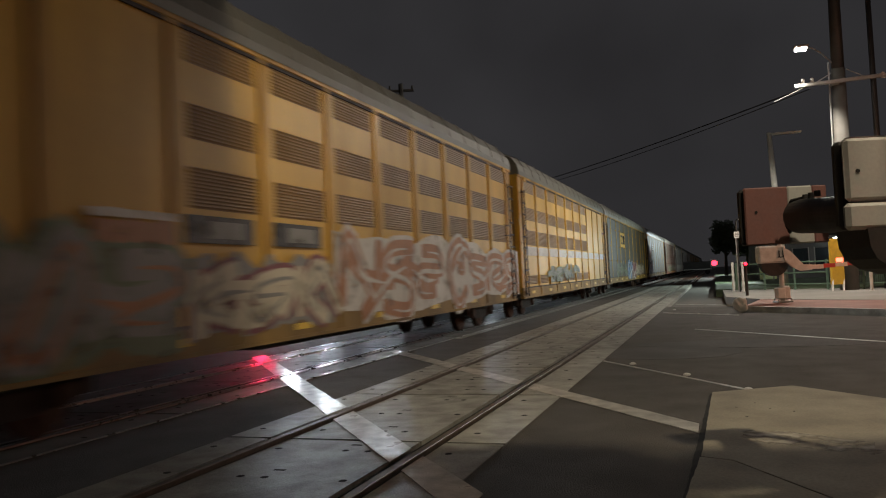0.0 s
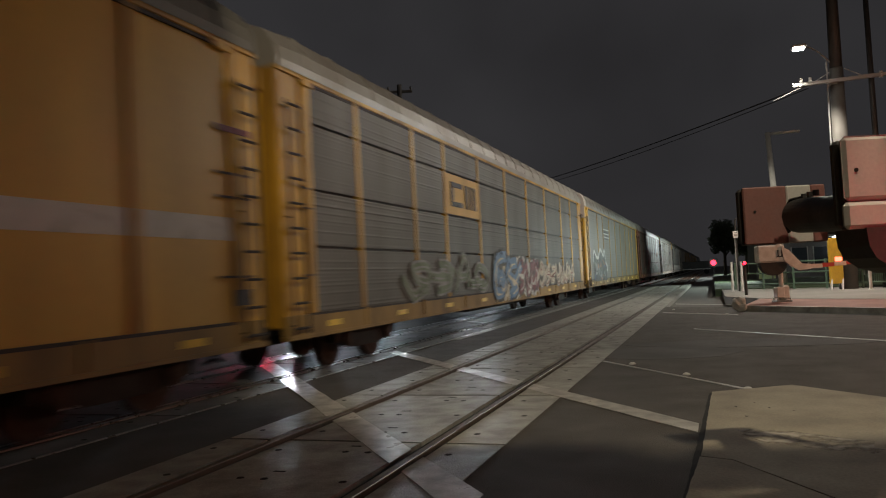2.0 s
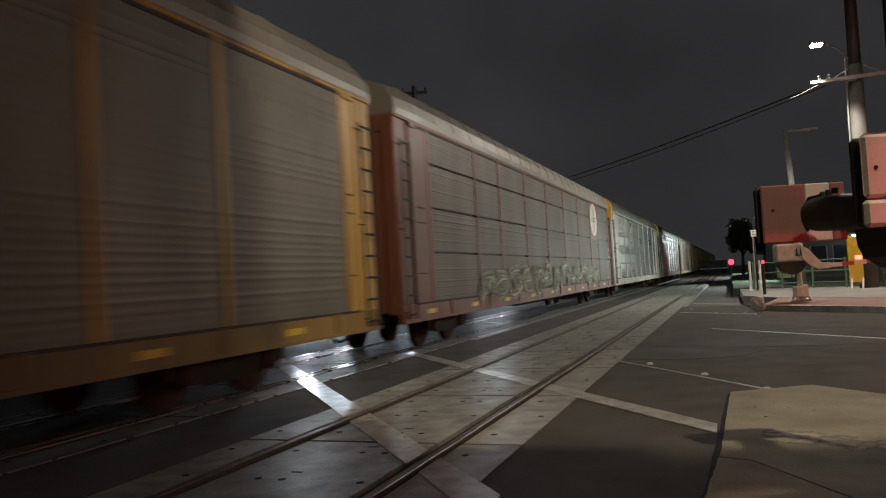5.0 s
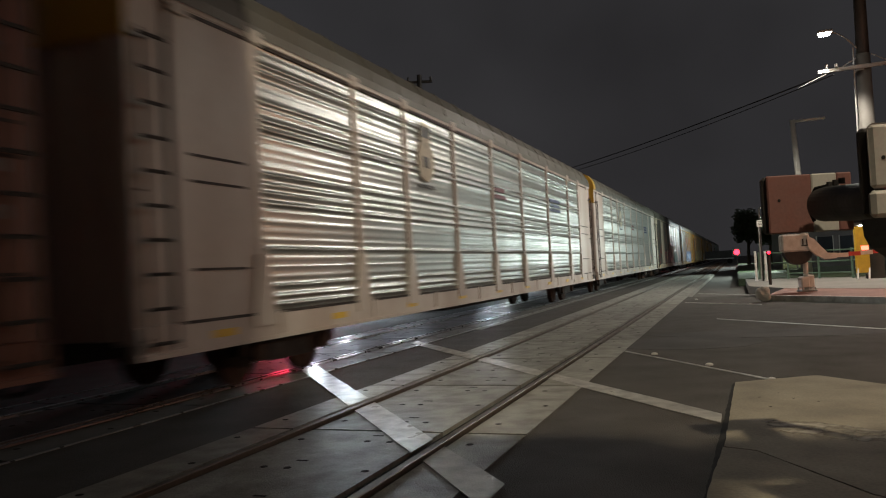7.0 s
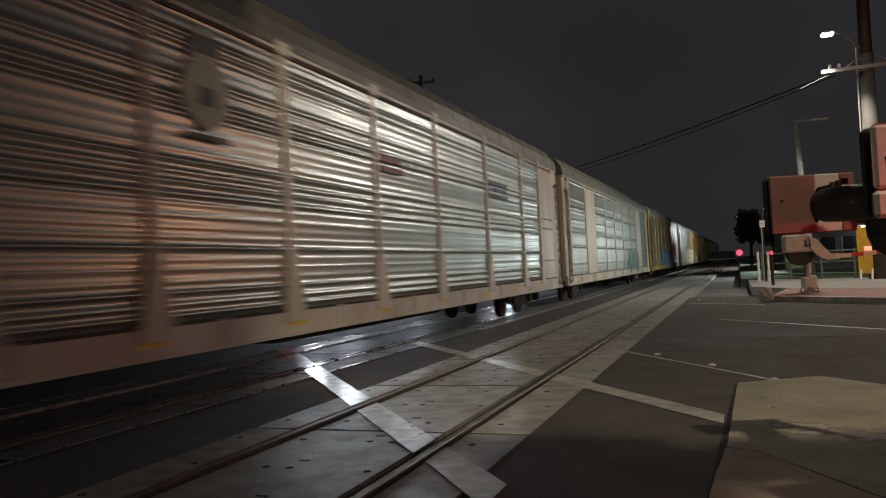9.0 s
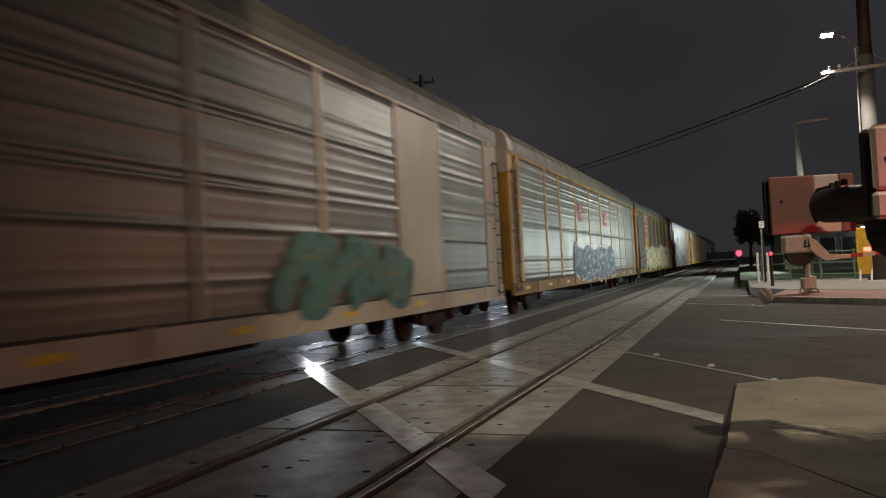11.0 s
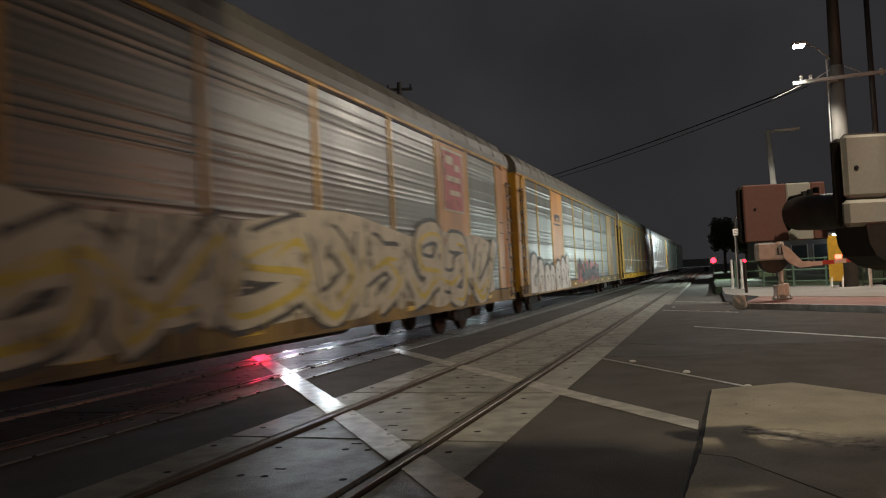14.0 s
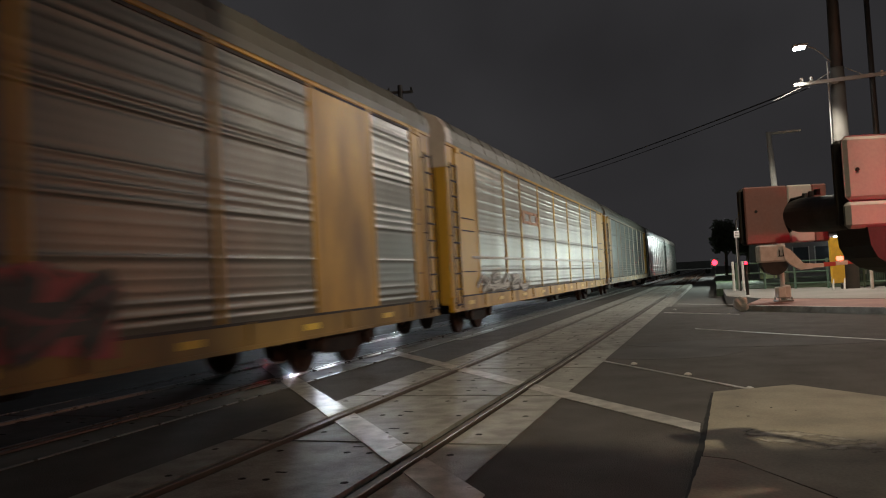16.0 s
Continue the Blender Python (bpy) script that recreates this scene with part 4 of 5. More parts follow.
# strokes of invented letter-like forms, each in a unit square
FORMS = (
    ([(0.12, 0.02), (0.15, 0.95), (0.8, 0.92), (0.82, 0.52), (0.2, 0.46), (0.9, 0.02)],),
    ([(0.9, 0.88), (0.25, 0.97), (0.12, 0.62), (0.82, 0.42), (0.85, 0.08), (0.08, 0.06)],),
    ([(0.1, 0.0), (0.15, 0.98), (0.8, 0.06), (0.9, 1.0)],),
    ([(0.88, 0.95), (0.2, 0.9), (0.12, 0.1), (0.92, 0.06)], [(0.15, 0.5), (0.7, 0.54)]),
    ([(0.04, 0.0), (0.4, 0.98), (0.6, 0.98), (0.95, 0.0)], [(0.2, 0.36), (0.8, 0.40)]),
    ([(0.92, 0.75), (0.5, 1.0), (0.08, 0.6), (0.2, 0.1), (0.7, 0.02), (0.9, 0.4), (0.5, 0.44)],),
    ([(0.12, 1.0), (0.15, 0.0)], [(0.9, 1.0), (0.2, 0.5), (0.95, 0.0)]),
    ([(0.1, 0.95), (0.12, 0.2), (0.5, 0.0), (0.88, 0.2), (0.9, 0.98)],),
)


def cloud_edge(rng, y0, y1, z0, z1):
    """The wavy outline of a sprayed background."""
    out, n = [], 14
    up = [(y0 + (y1 - y0) * i / n, z1 - (z1 - z0) * rng.uniform(0.0, 0.22)) for i in range(n + 1)]
    down = [(y1 - (y1 - y0) * i / n, z0 + (z1 - z0) * rng.uniform(0.0, 0.14)) for i in range(n + 1)]
    return rounded(up, 4) + rounded(down, 4)


def lettering(car, y0, y1, z0, z1, count, colours, seed, back=None, width=0.3, slant=0.15, label=""):
    """Sprayed background, then outlined letter-like strokes with accents and drips."""
    rng = random.Random(seed)
    outline, fill, accent = colours
    x, h = SIDE + 0.040, z1 - z0
    if back:
        bm = B()
        bm.faces.new([bm.verts.new((x, p.x, p.y)) for p in cloud_edge(rng, y0, y1, z0, z1)])
        part("sprayed_ground", bm, SPRAY[back], car, "sprayed background colour")
    w = (y1 - y0) / count
    for i in range(count):
        bm = B()
        e = x + 0.004 + 0.0015 * (i % 2)
        sc, lift, sl = rng.uniform(0.72, 1.0), rng.uniform(0.0, 0.14) * h, slant * rng.uniform(0.3, 1.2)
        lines = []
        flip, turn = rng.random() < 0.6, rng.random() < 0.35
        tail = [(0.2, rng.uniform(0.2, 0.8)), (0.7, rng.uniform(0.0, 0.5)), (1.35, rng.uniform(0.3, 1.0))]
        for pts in (*FORMS[rng.randrange(len(FORMS))], tail):
            q = []
            for u, v in pts:
                u, v = (1 - u if flip else u), (1 - v if turn else v)
                u, v = u + rng.uniform(-0.15, 0.15), v * sc + rng.uniform(-0.10, 0.10)
                q.append((y0 + w * (i + 0.06 + 0.90 * u + sl * (v - 0.5)), z0 + lift + width * 0.4 + v * (h - width * 0.8 - lift)))
            lines.append(rounded([(a, min(max(b, z0), z1)) for a, b in q]))
        for q in lines:
            ribbon(bm, q, width + min(0.17, width * 0.6), e, 0)
        for q in lines:
            ribbon(bm, q, width, e + 0.008, 1)
            ribbon(bm, [p + Vector((0.10, -0.10)) * width for p in q[2:-2]], width * 0.34, e + 0.014, 2, 0.7)
        for _ in range(2):
            q = rng.choice(lines)
            p = rng.choice(q)
            ribbon(bm, [p, p + Vector((0.012, -0.5 * width)), p + Vector((0.0, -width - 0.15 * rng.random()))], 0.03, e + 0.016, rng.choice((0, 2)), 0.6)
        part("graffiti_letter", bm, [SPRAY[outline], SPRAY[fill], SPRAY[accent]], car, label)


def bubbles(car, y0, y1, z0, z1, count, seed, label):
    """Fat round-topped white shapes with a thick black outline."""
    rng = random.Random(seed)
    w, h, x = (y1 - y0) / count, z1 - z0, SIDE + 0.040
    for i in range(count):
        bm = B()
        top, a = h * rng.uniform(0.72, 1.0), y0 + w * (i - 0.08)
        b, foot = a + w * rng.uniform(1.0, 1.22), z0 + h * rng.uniform(0.0, 0.08)
        arch = [(a, foot), (a - 0.02, foot + top * 0.5), (a + w * 0.25, foot + top * 0.9), ((a + b) / 2, foot + top), (b - w * 0.2, foot + top * 0.88), (b, foot + top * 0.45), (b - 0.05, foot)]
        q = rounded(arch, 6)
        e = x + 0.004 * (i % 3)
        bm.faces.new([bm.verts.new((e, p.x, p.y)) for p in q])
        ribbon(bm, q, 0.11, e + 0.002, 1, 0.5)
        c = Vector(((a + b) / 2, foot + top * rng.uniform(0.3, 0.55)))
        ribbon(bm, rounded([c + Vector((-0.12, 0.1)), c + Vector((0.05, 0.16)), c + Vector((0.1, -0.12))]), 0.09, e + 0.012, 1, 0.6)
        part("graffiti_letter", bm, [SPRAY["white"], SPRAY["black"]], car, label)


def spiky(car, y0, y1, z0, z1, seed, label):
    """A dark sprayed mass with a jagged crown, edged in white."""
    rng = random.Random(seed)
    x, w, h = SIDE + 0.040, y1 - y0, z1 - z0
    crown = [(0.0, 0.55), (0.05, 0.90), (0.2, 0.74), (0.33, 0.72), (0.48, 0.97), (0.6, 0.90), (0.7, 0.78), (0.80, 0.98), (0.86, 0.62), (1.0, 0.42), (0.93, 0.30)]
    q = rounded([(y0 + w * u, z0 + h * v) for u, v in crown])
    bm = B()
    bm.faces.new([bm.verts.new((x, p.x, p.y)) for p in q + [Vector((y0 + 0.92 * w, z0)), Vector((y0, z0))]])
    part("sprayed_ground", bm, SPRAY["black"], car, label)
    bm = B()
    ribbon(bm, q, 0.17, x + 0.004, 0)
    part("graffiti_outline", bm, SPRAY["white"], car, "white sprayed outline")
    for i in range(34):
        c = Vector((y0 + w * rng.uniform(0.04, 0.88), z0 + h * rng.uniform(0.08, 0.62)))
        bm = B()
        ribbon(bm, rounded([c, c + Vector((rng.uniform(-0.4, 0.4), rng.uniform(-0.2, 0.3))), c + Vector((rng.uniform(-0.5, 0.5), rng.uniform(-0.3, 0.3)))]), rng.uniform(0.05, 0.2), x + 0.003 + 0.0004 * i, 0, 0.6)
        part("graffiti_stroke", bm, SPRAY[rng.choice(("grey", "wine", "rust", "grey", "green", "navy"))], car)


def patch(car, y0, y1, z0, z1, colour, seed):
    bm = B()
    bm.faces.new([bm.verts.new((SIDE + 0.042 + seed * 0.001, p.x, p.y)) for p in cloud_edge(random.Random(seed), y0, y1, z0, z1)])
    part("sprayed_ground", bm, SPRAY[colour], car)


def truck(car, y):
    bm = B()
    for s in (-1, 1):
        prof = [(-1.25, 0.42), (-1.25, 0.62), (-0.5, 0.80), (0.5, 0.80), (1.25, 0.62), (1.25, 0.42), (0.5, 0.28), (-0.5, 0.28)]
        f0 = [bm.verts.new((s * 0.98, y + a, z)) for a, z in prof]
        f1 = [bm.verts.new((s * 1.14, y + a, z)) for a, z in prof]
        bm.faces.new(f0), bm.faces.new(f1[::-1])
        for i in range(len(prof)):
            bm.faces.new((f0[i], f1[i], f1[(i + 1) % 8], f0[(i + 1) % 8]))
    box(bm, -1.0, 1.0, y - 0.2, y + 0.2, 0.45, 0.72)
    bmesh.ops.recalc_face_normals(bm, faces=bm.faces)
    t = part("truck", bm, STEELBLACK, car, "black cast-iron wheel truck")
    for dy in (-0.87, 0.87):
        for s in (-1, 1):
            bm = B()
            tube(bm, (s * 0.68, y + dy, 0.42), (s * 0.82, y + dy, 0.42), 0.42, seg=24)
            tube(bm, (s * 0.82, y + dy, 0.42), (s * 0.86, y + dy, 0.42), 0.34, 0.2, seg=24)
            tube(bm, (s * 1.14, y + dy, 0.45), (s * 1.20, y + dy, 0.45), 0.13, seg=12)
            part("wheel", bm, RUST, t)


def autorack(label, length=28.55, frame_m=None, panel=None, roof=None, posts=(), style="rib", period=0.11, depth=0.016, tiers=(), boards=(), end_m=None, sill_m=None, band=None, taper=False, cap=None, vents=(-99, 99)):
    frame_m = frame_m or Y_PAINT
    end_m, sill_m = end_m or frame_m, sill_m or (Y_GRIME if frame_m in (Y_PAINT, Y_BRIGHT) else frame_m)
    hb = length / 2 - 0.52
    car = empty("autorack_car", label=label, category="railway car", group="cars of the freight train")
    # roof: one curved shell with cross ribs
    prof = [(1.62, 4.57), (1.62, 4.70), (1.58, 4.91), (1.40, 5.18), (1.0, 5.36), (0.5, 5.46), (0.0, 5.49)]
    prof = prof + [(-x, z) for x, z in prof[-2::-1]]
    bm = B()
    ys = [-hb, -hb + 0.9]
    while ys[-1] < hb - 1.6:
        ys.append(ys[-1] + 1.2)
    ys += [hb]
    rings = []
    for y in ys:
        drop = 0.10 if y in (-hb, hb) else 0
        rings.append([bm.verts.new((x, y, z - drop * (z - 4.57))) for x, z in prof])
    for r0, r1 in zip(rings, rings[1:]):
        for i in range(len(prof) - 1):
            bm.faces.new((r0[i], r0[i + 1], r1[i + 1], r1[i]))
    bm.faces.new(rings[0][::-1]), bm.faces.new(rings[-1])
    bmesh.ops.recalc_face_normals(bm, faces=bm.faces)
    rf = part("roof", bm, roof or ROOF_GREY, car)
    bm = B()
    rib = [[bm.verts.new((x * k, y, z + h)) for x, z in prof[1:-1]] for y, h, k in ((-0.04, 0.0, 1.0), (-0.025, 0.02, 1.008), (0.025, 0.02, 1.008), (0.04, 0.0, 1.0))]
    for r0, r1 in zip(rib, rib[1:]):
        for i in range(len(prof) - 3):
            bm.faces.new((r0[i], r0[i + 1], r1[i + 1], r1[i]))
    first = part("roof_rib", bm, roof or ROOF_GREY, rf)
    first.matrix_basis = pose(0, ys[1], 0)
    for y in ys[2:-1]:
        shared("roof_rib", first.data, rf, pose(0, y, 0))
    if cap:
        bm = B()
        rr = [[bm.verts.new((x * 1.006, y, z + 0.012)) for x, z in prof] for y in (-hb - 0.012, -hb + 0.42)]
        for i in range(len(prof) - 1):
            bm.faces.new((rr[0][i], rr[0][i + 1], rr[1][i + 1], rr[1][i]))
        bm.faces.new(rr[0][::-1])
        bmesh.ops.recalc_face_normals(bm, faces=bm.faces)
        part("roof_cap", bm, cap, rf, "painted end of the roof")
        bm = B()
        box(bm, -1.60, 1.60, -hb - 0.02, -hb, 4.0, 4.58)
        part("upper_end_plate", bm, cap, car)
    # core that closes the body, sills, top rails
    bm = B()
    box(bm, -1.53, 1.53, -hb + 0.08, hb - 0.08, 0.85, 4.56)
    part("inner_body", bm, DARKSTEEL, car)
    bm = B()
    box(bm, -0.5, 0.5, -hb + 0.1, hb - 0.1, 0.60, 0.84)
    box(bm, -1.1, 1.1, -3.2, 3.2, 0.50, 0.84, 0.05)
    part("underframe", bm, STEELBLACK, car)
    for s in (-1, 1):
        bm = B()
        a, b = sorted((s * 1.50, s * 1.612))
        box(bm, a, b, -hb, hb, SILL, LOW, 0.012)
        a, b = sorted((s * 1.52, s * 1.635))
        box(bm, a, b, -hb, hb, SILL - 0.01, SILL + 0.04)
        sl = part("side_sill", bm, sill_m, car)
        for nm, m, step, hw, d, z0, z1, lb in (("reflector", REFLECT, 2.8, 0.22, 0.005, 0.77, 0.86, "yellow reflective strip"), ("sill_bracket", sill_m, 2.8, 0.05, 0.018, SILL + 0.05, LOW, "")):
            me = None
            for i in range(int(2 * hb / step)):
                at = pose(0, -hb + (1.4 if nm == "reflector" else 2.6) + step * i, 0)
                if me:
                    shared(nm, me, sl, at)
                    continue
                bm = B()
                a, b = sorted((s * 1.612, s * (1.612 + d)))
                box(bm, a, b, -hw, hw, z0, z1)
                ob = part(nm, bm, m, sl, lb)
                ob.matrix_basis = at
                me = ob.data
        bm = B()
        a, b = sorted((s * 1.50, s * 1.606))
        box(bm, a, b, -hb, hb, HIGH - 0.06, HIGH + 0.03, 0.01)
        part("top_rail", bm, frame_m, car)
        a, b = sorted((s * 1.50, s * 1.618))
        part("foot_seam", box(B(), a, b, -hb + 0.7, hb - 0.7, LOW - 0.025, LOW + 0.012), STEELBLACK, car, "dark seam at the foot of the panels")
        a, b = sorted((s * 1.50, s * 1.608))
        part("top_seam", box(B(), a, b, -hb + 0.7, hb - 0.7, HIGH - 0.115, HIGH - 0.07), STEELBLACK, car, "dark seam below the roof rail")
    # end walls: frame, two door leaves with level folds, ladder
    for s in (-1, 1):
        bm = B()
        for x0, x1 in ((-1.58, -1.30), (1.30, 1.58)):
            box(bm, x0, x1, min(s * hb, s * (hb - 0.18)), max(s * hb, s * (hb - 0.18)), 0.80, 4.60, 0.03)
        box(bm, -1.3, 1.3, min(s * hb, s * (hb - 0.12)), max(s * hb, s * (hb - 0.12)), 4.25, 4.62, 0.02)
        e = part("end_frame", bm, end_m, car)
        for q in (-1, 1):
            bm = B()
            front = []
            for i in range(5):
                y = s * (hb - 0.03 - 0.03 * (i % 2))
                front += [(q * (0.01 + 0.25 * i), y), (q * (0.24 + 0.25 * i), y)]
            prism(bm, front + [(q * 1.28, s * (hb - 0.12)), (q * 0.01, s * (hb - 0.12))], 0.85, 4.25)
            part("end_door", bm, end_m, car)
        for q in (-1, 1):
            bm = B()
            yy = s * (hb - 0.32)
            xf = q * 1.66
            for dy in (-0.2, 0.2):
                tube(bm, (xf, yy + dy, 0.72), (xf, yy + dy, 4.1), 0.018, seg=6)
            for i in range(10):
                tube(bm, (xf, yy - 0.22, 0.8 + 0.36 * i), (xf, yy + 0.22, 0.8 + 0.36 * i), 0.022, seg=5)
            for z in (0.85, 2.4, 4.0):
                tube(bm, (xf, yy - 0.2, z), (q * 1.5, yy - 0.2, z), 0.014, seg=5)
            part("ladder", bm, STEELBLACK, car, "dark steel ladder rungs")
        bm = B()
        box(bm, -0.16, 0.16, min(s * hb, s * (hb + 0.50)), max(s * hb, s * (hb + 0.50)), 0.72, 1.0, 0.03)
        part("coupler", bm, STEELBLACK, car)
        bm = B()
        hose(bm, [(0.55, s * (hb + 0.06 * i), 0.72 - 0.32 * math.sin(i / 8 * 1.57)) for i in range(9)], 0.03, 6)
        part("brake_hose", bm, RUBBER, car)
    # posts and panels, both sides
    edges = sorted(posts)
    ends = [(-hb, edges[0]), (edges[-1], hb)]
    for s in (1, -1):
        flip = Matrix.Diagonal((s, 1, 1, 1)) if s == 1 else Matrix.Rotation(math.pi, 4, "Z")
        for y0, y1 in ends:
            bm = B()
            a, b = (y0 + 0.66, y1) if y0 < 0 else (y0, y1 - 0.66)
            box(bm, 1.50, 1.60, a, b, LOW, HIGH, 0.012)
            ob = part("end_panel", bm, end_m, car)
            for z in (1.55, 2.55, 2.85):
                part("hinge_bar", box(B(), 1.60, 1.612, a + 0.25, b - 0.3, z, z + 0.03), STEELBLACK, ob)
            c, d = (y0 + 0.02, y0 + 0.58) if y0 < 0 else (y1 - 0.58, y1 - 0.02)
            part("corner_panel", box(B(), 1.48, 1.575, c, d, LOW - 0.1, HIGH - 0.02, 0.012), end_m, ob)
            c = a if y0 < 0 else b - 0.3
            part("gusset", box(B(), 1.60, 1.64, c, c + 0.3, HIGH - 0.16, HIGH - 0.02, 0.015), end_m, ob)
            ob.matrix_basis = flip
        bm = B()
        box(bm, 1.50, 1.612, -0.075, 0.075, LOW, HIGH, 0.012)
        post_me = part("post", bm, frame_m, car)
        foot = head = None
        for i, y in enumerate(edges):
            at = pose(0, y, 0) if s == 1 else pose(0, y, 0, 0, 0, 180)
            if i == 0:
                post = post_me
                post.matrix_basis = at
            else:
                post = shared("post", post_me.data, car, at)
            if taper and foot is None:
                fb = B()
                wedge = [(-0.10, LOW + 0.75), (0.10, LOW + 0.75), (0.24, LOW - 0.02), (0.24, LOW - 0.16), (-0.24, LOW - 0.16), (-0.24, LOW - 0.02)]
                f0, f1 = ([fb.verts.new((x, u, v)) for u, v in wedge] for x in (1.56, 1.635))
                fb.faces.new(f0), fb.faces.new(f1[::-1])
                for k in range(6):
                    fb.faces.new((f0[k], f1[k], f1[(k + 1) % 6], f0[(k + 1) % 6]))
                bmesh.ops.recalc_face_normals(fb, faces=fb.faces)
                foot = part("post_foot", fb, frame_m, post).data
                head = part("post_head", box(B(), 1.55, 1.64, -0.14, 0.14, HIGH - 0.12, HIGH + 0.08, 0.02), frame_m, post).data
            elif taper:
                shared("post_foot", foot, post)
                shared("post_head", head, post)
        made = {}
        for y0, y1 in zip(edges, edges[1:]):
            w = round(y1 - y0, 2)
            at = pose(0, (y0 + y1) / 2, 0) if s == 1 else pose(0, (y0 + y1) / 2, 0, 0, 0, 180)
            vented = vents[0] < (y0 + y1) / 2 < vents[1]
            if (w, vented) in made:
                twin = shared("side_panel", made[w, vented].data, car, at)
                for child in made[w, vented].children:
                    shared(child.name.split(".")[0], child.data, twin)
                continue
            bm = B()
            a, b = -w / 2 + 0.06, w / 2 - 0.06
            if style == "rib":
                cuts = [LOW, *tiers, HIGH]
                for z0, z1 in zip(cuts, cuts[1:]):
                    ribbed(bm, a, b, z0 + (0.022 if z0 > LOW else 0.0), z1 - (0.022 if z1 < HIGH else 0.05), period, depth)
            else:
                box(bm, 1.53, 1.575, a - 0.05, b + 0.05, LOW, HIGH, 0.0)
            ob = part("side_panel", bm, panel, car)
            if style != "rib":
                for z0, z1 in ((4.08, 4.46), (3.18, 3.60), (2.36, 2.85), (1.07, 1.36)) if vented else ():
                    part("louvre", ribbed(B(), a + 0.18, b - 0.14, z0, z1, 0.045, 0.010, face=1.590, even=True), Y_VENT, ob, "louvred vent, brownish with the shade between its slats")
                if band:
                    part("painted_band", box(B(), 1.575, 1.5795, a, b, 2.02, 2.31), SPRAY["white"], ob, "white painted band")
            ob.matrix_basis = at
            made[w, vented] = ob
    for y0, y1, z0, z1, m in boards:
        bm = B()
        box(bm, 1.55, SIDE + 0.026, y0, y1, z0, z1, 0.006)
        part("sign_board", bm, m, car)
    tc = 9.70 if length > 25 else length / 2 - 2.7
    truck(car, -tc)
    truck(car, tc)
    return car


def shapes(car, name, m, label, bars=(), discs=(), dx=0.0):
    """Plain painted shapes: bars (y0, y1, z0, z1) and discs (y, z, ry, rz), each a part."""
    for y0, y1, z0, z1 in bars:
        bm = B()
        box(bm, SIDE + 0.02 + dx, SIDE + 0.034 + dx, y0, y1, z0, z1, 0.002)
        part(name, bm, m, car, label)
    for i, (y, z, ry, rz) in enumerate(discs):
        bm = B()
        x = SIDE + 0.034 + dx
        f = [[bm.verts.new((xx, y + ry * math.cos(a * math.pi / 16), z + rz * math.sin(a * math.pi / 16))) for a in range(32)] for xx in (x, x - 0.012)]
        bm.faces.new(f[0]), bm.faces.new(f[1][::-1])
        for k in range(32):
            bm.faces.new((f[0][k], f[1][k], f[1][(k + 1) % 32], f[0][(k + 1) % 32]))
        part(name, bm, m, car, label)


P_A = [-12.21, -9.07, -7.02, -4.25, -1.4, 1.4, 4.25, 7.02, 9.07, 12.21]
P_STD = P_A
P_E = [v + 0.55 for v in P_A]
P_B = [-12.45, -10.72, -8.11, -6.18, -3.48, -0.72, 2.03, 4.92, 8.01, 10.23, 12.26]
P_W = [-11.01, -8.21, -6.18, -3.52, -0.72, 2.12, 5.41, 8.69, 10.72]
P_V = [9.35, 7.48, 5.62, 3.76, 1.89, 0.03, -1.83, -3.7, -5.56, -7.42, -9.29]
TRAIN = []


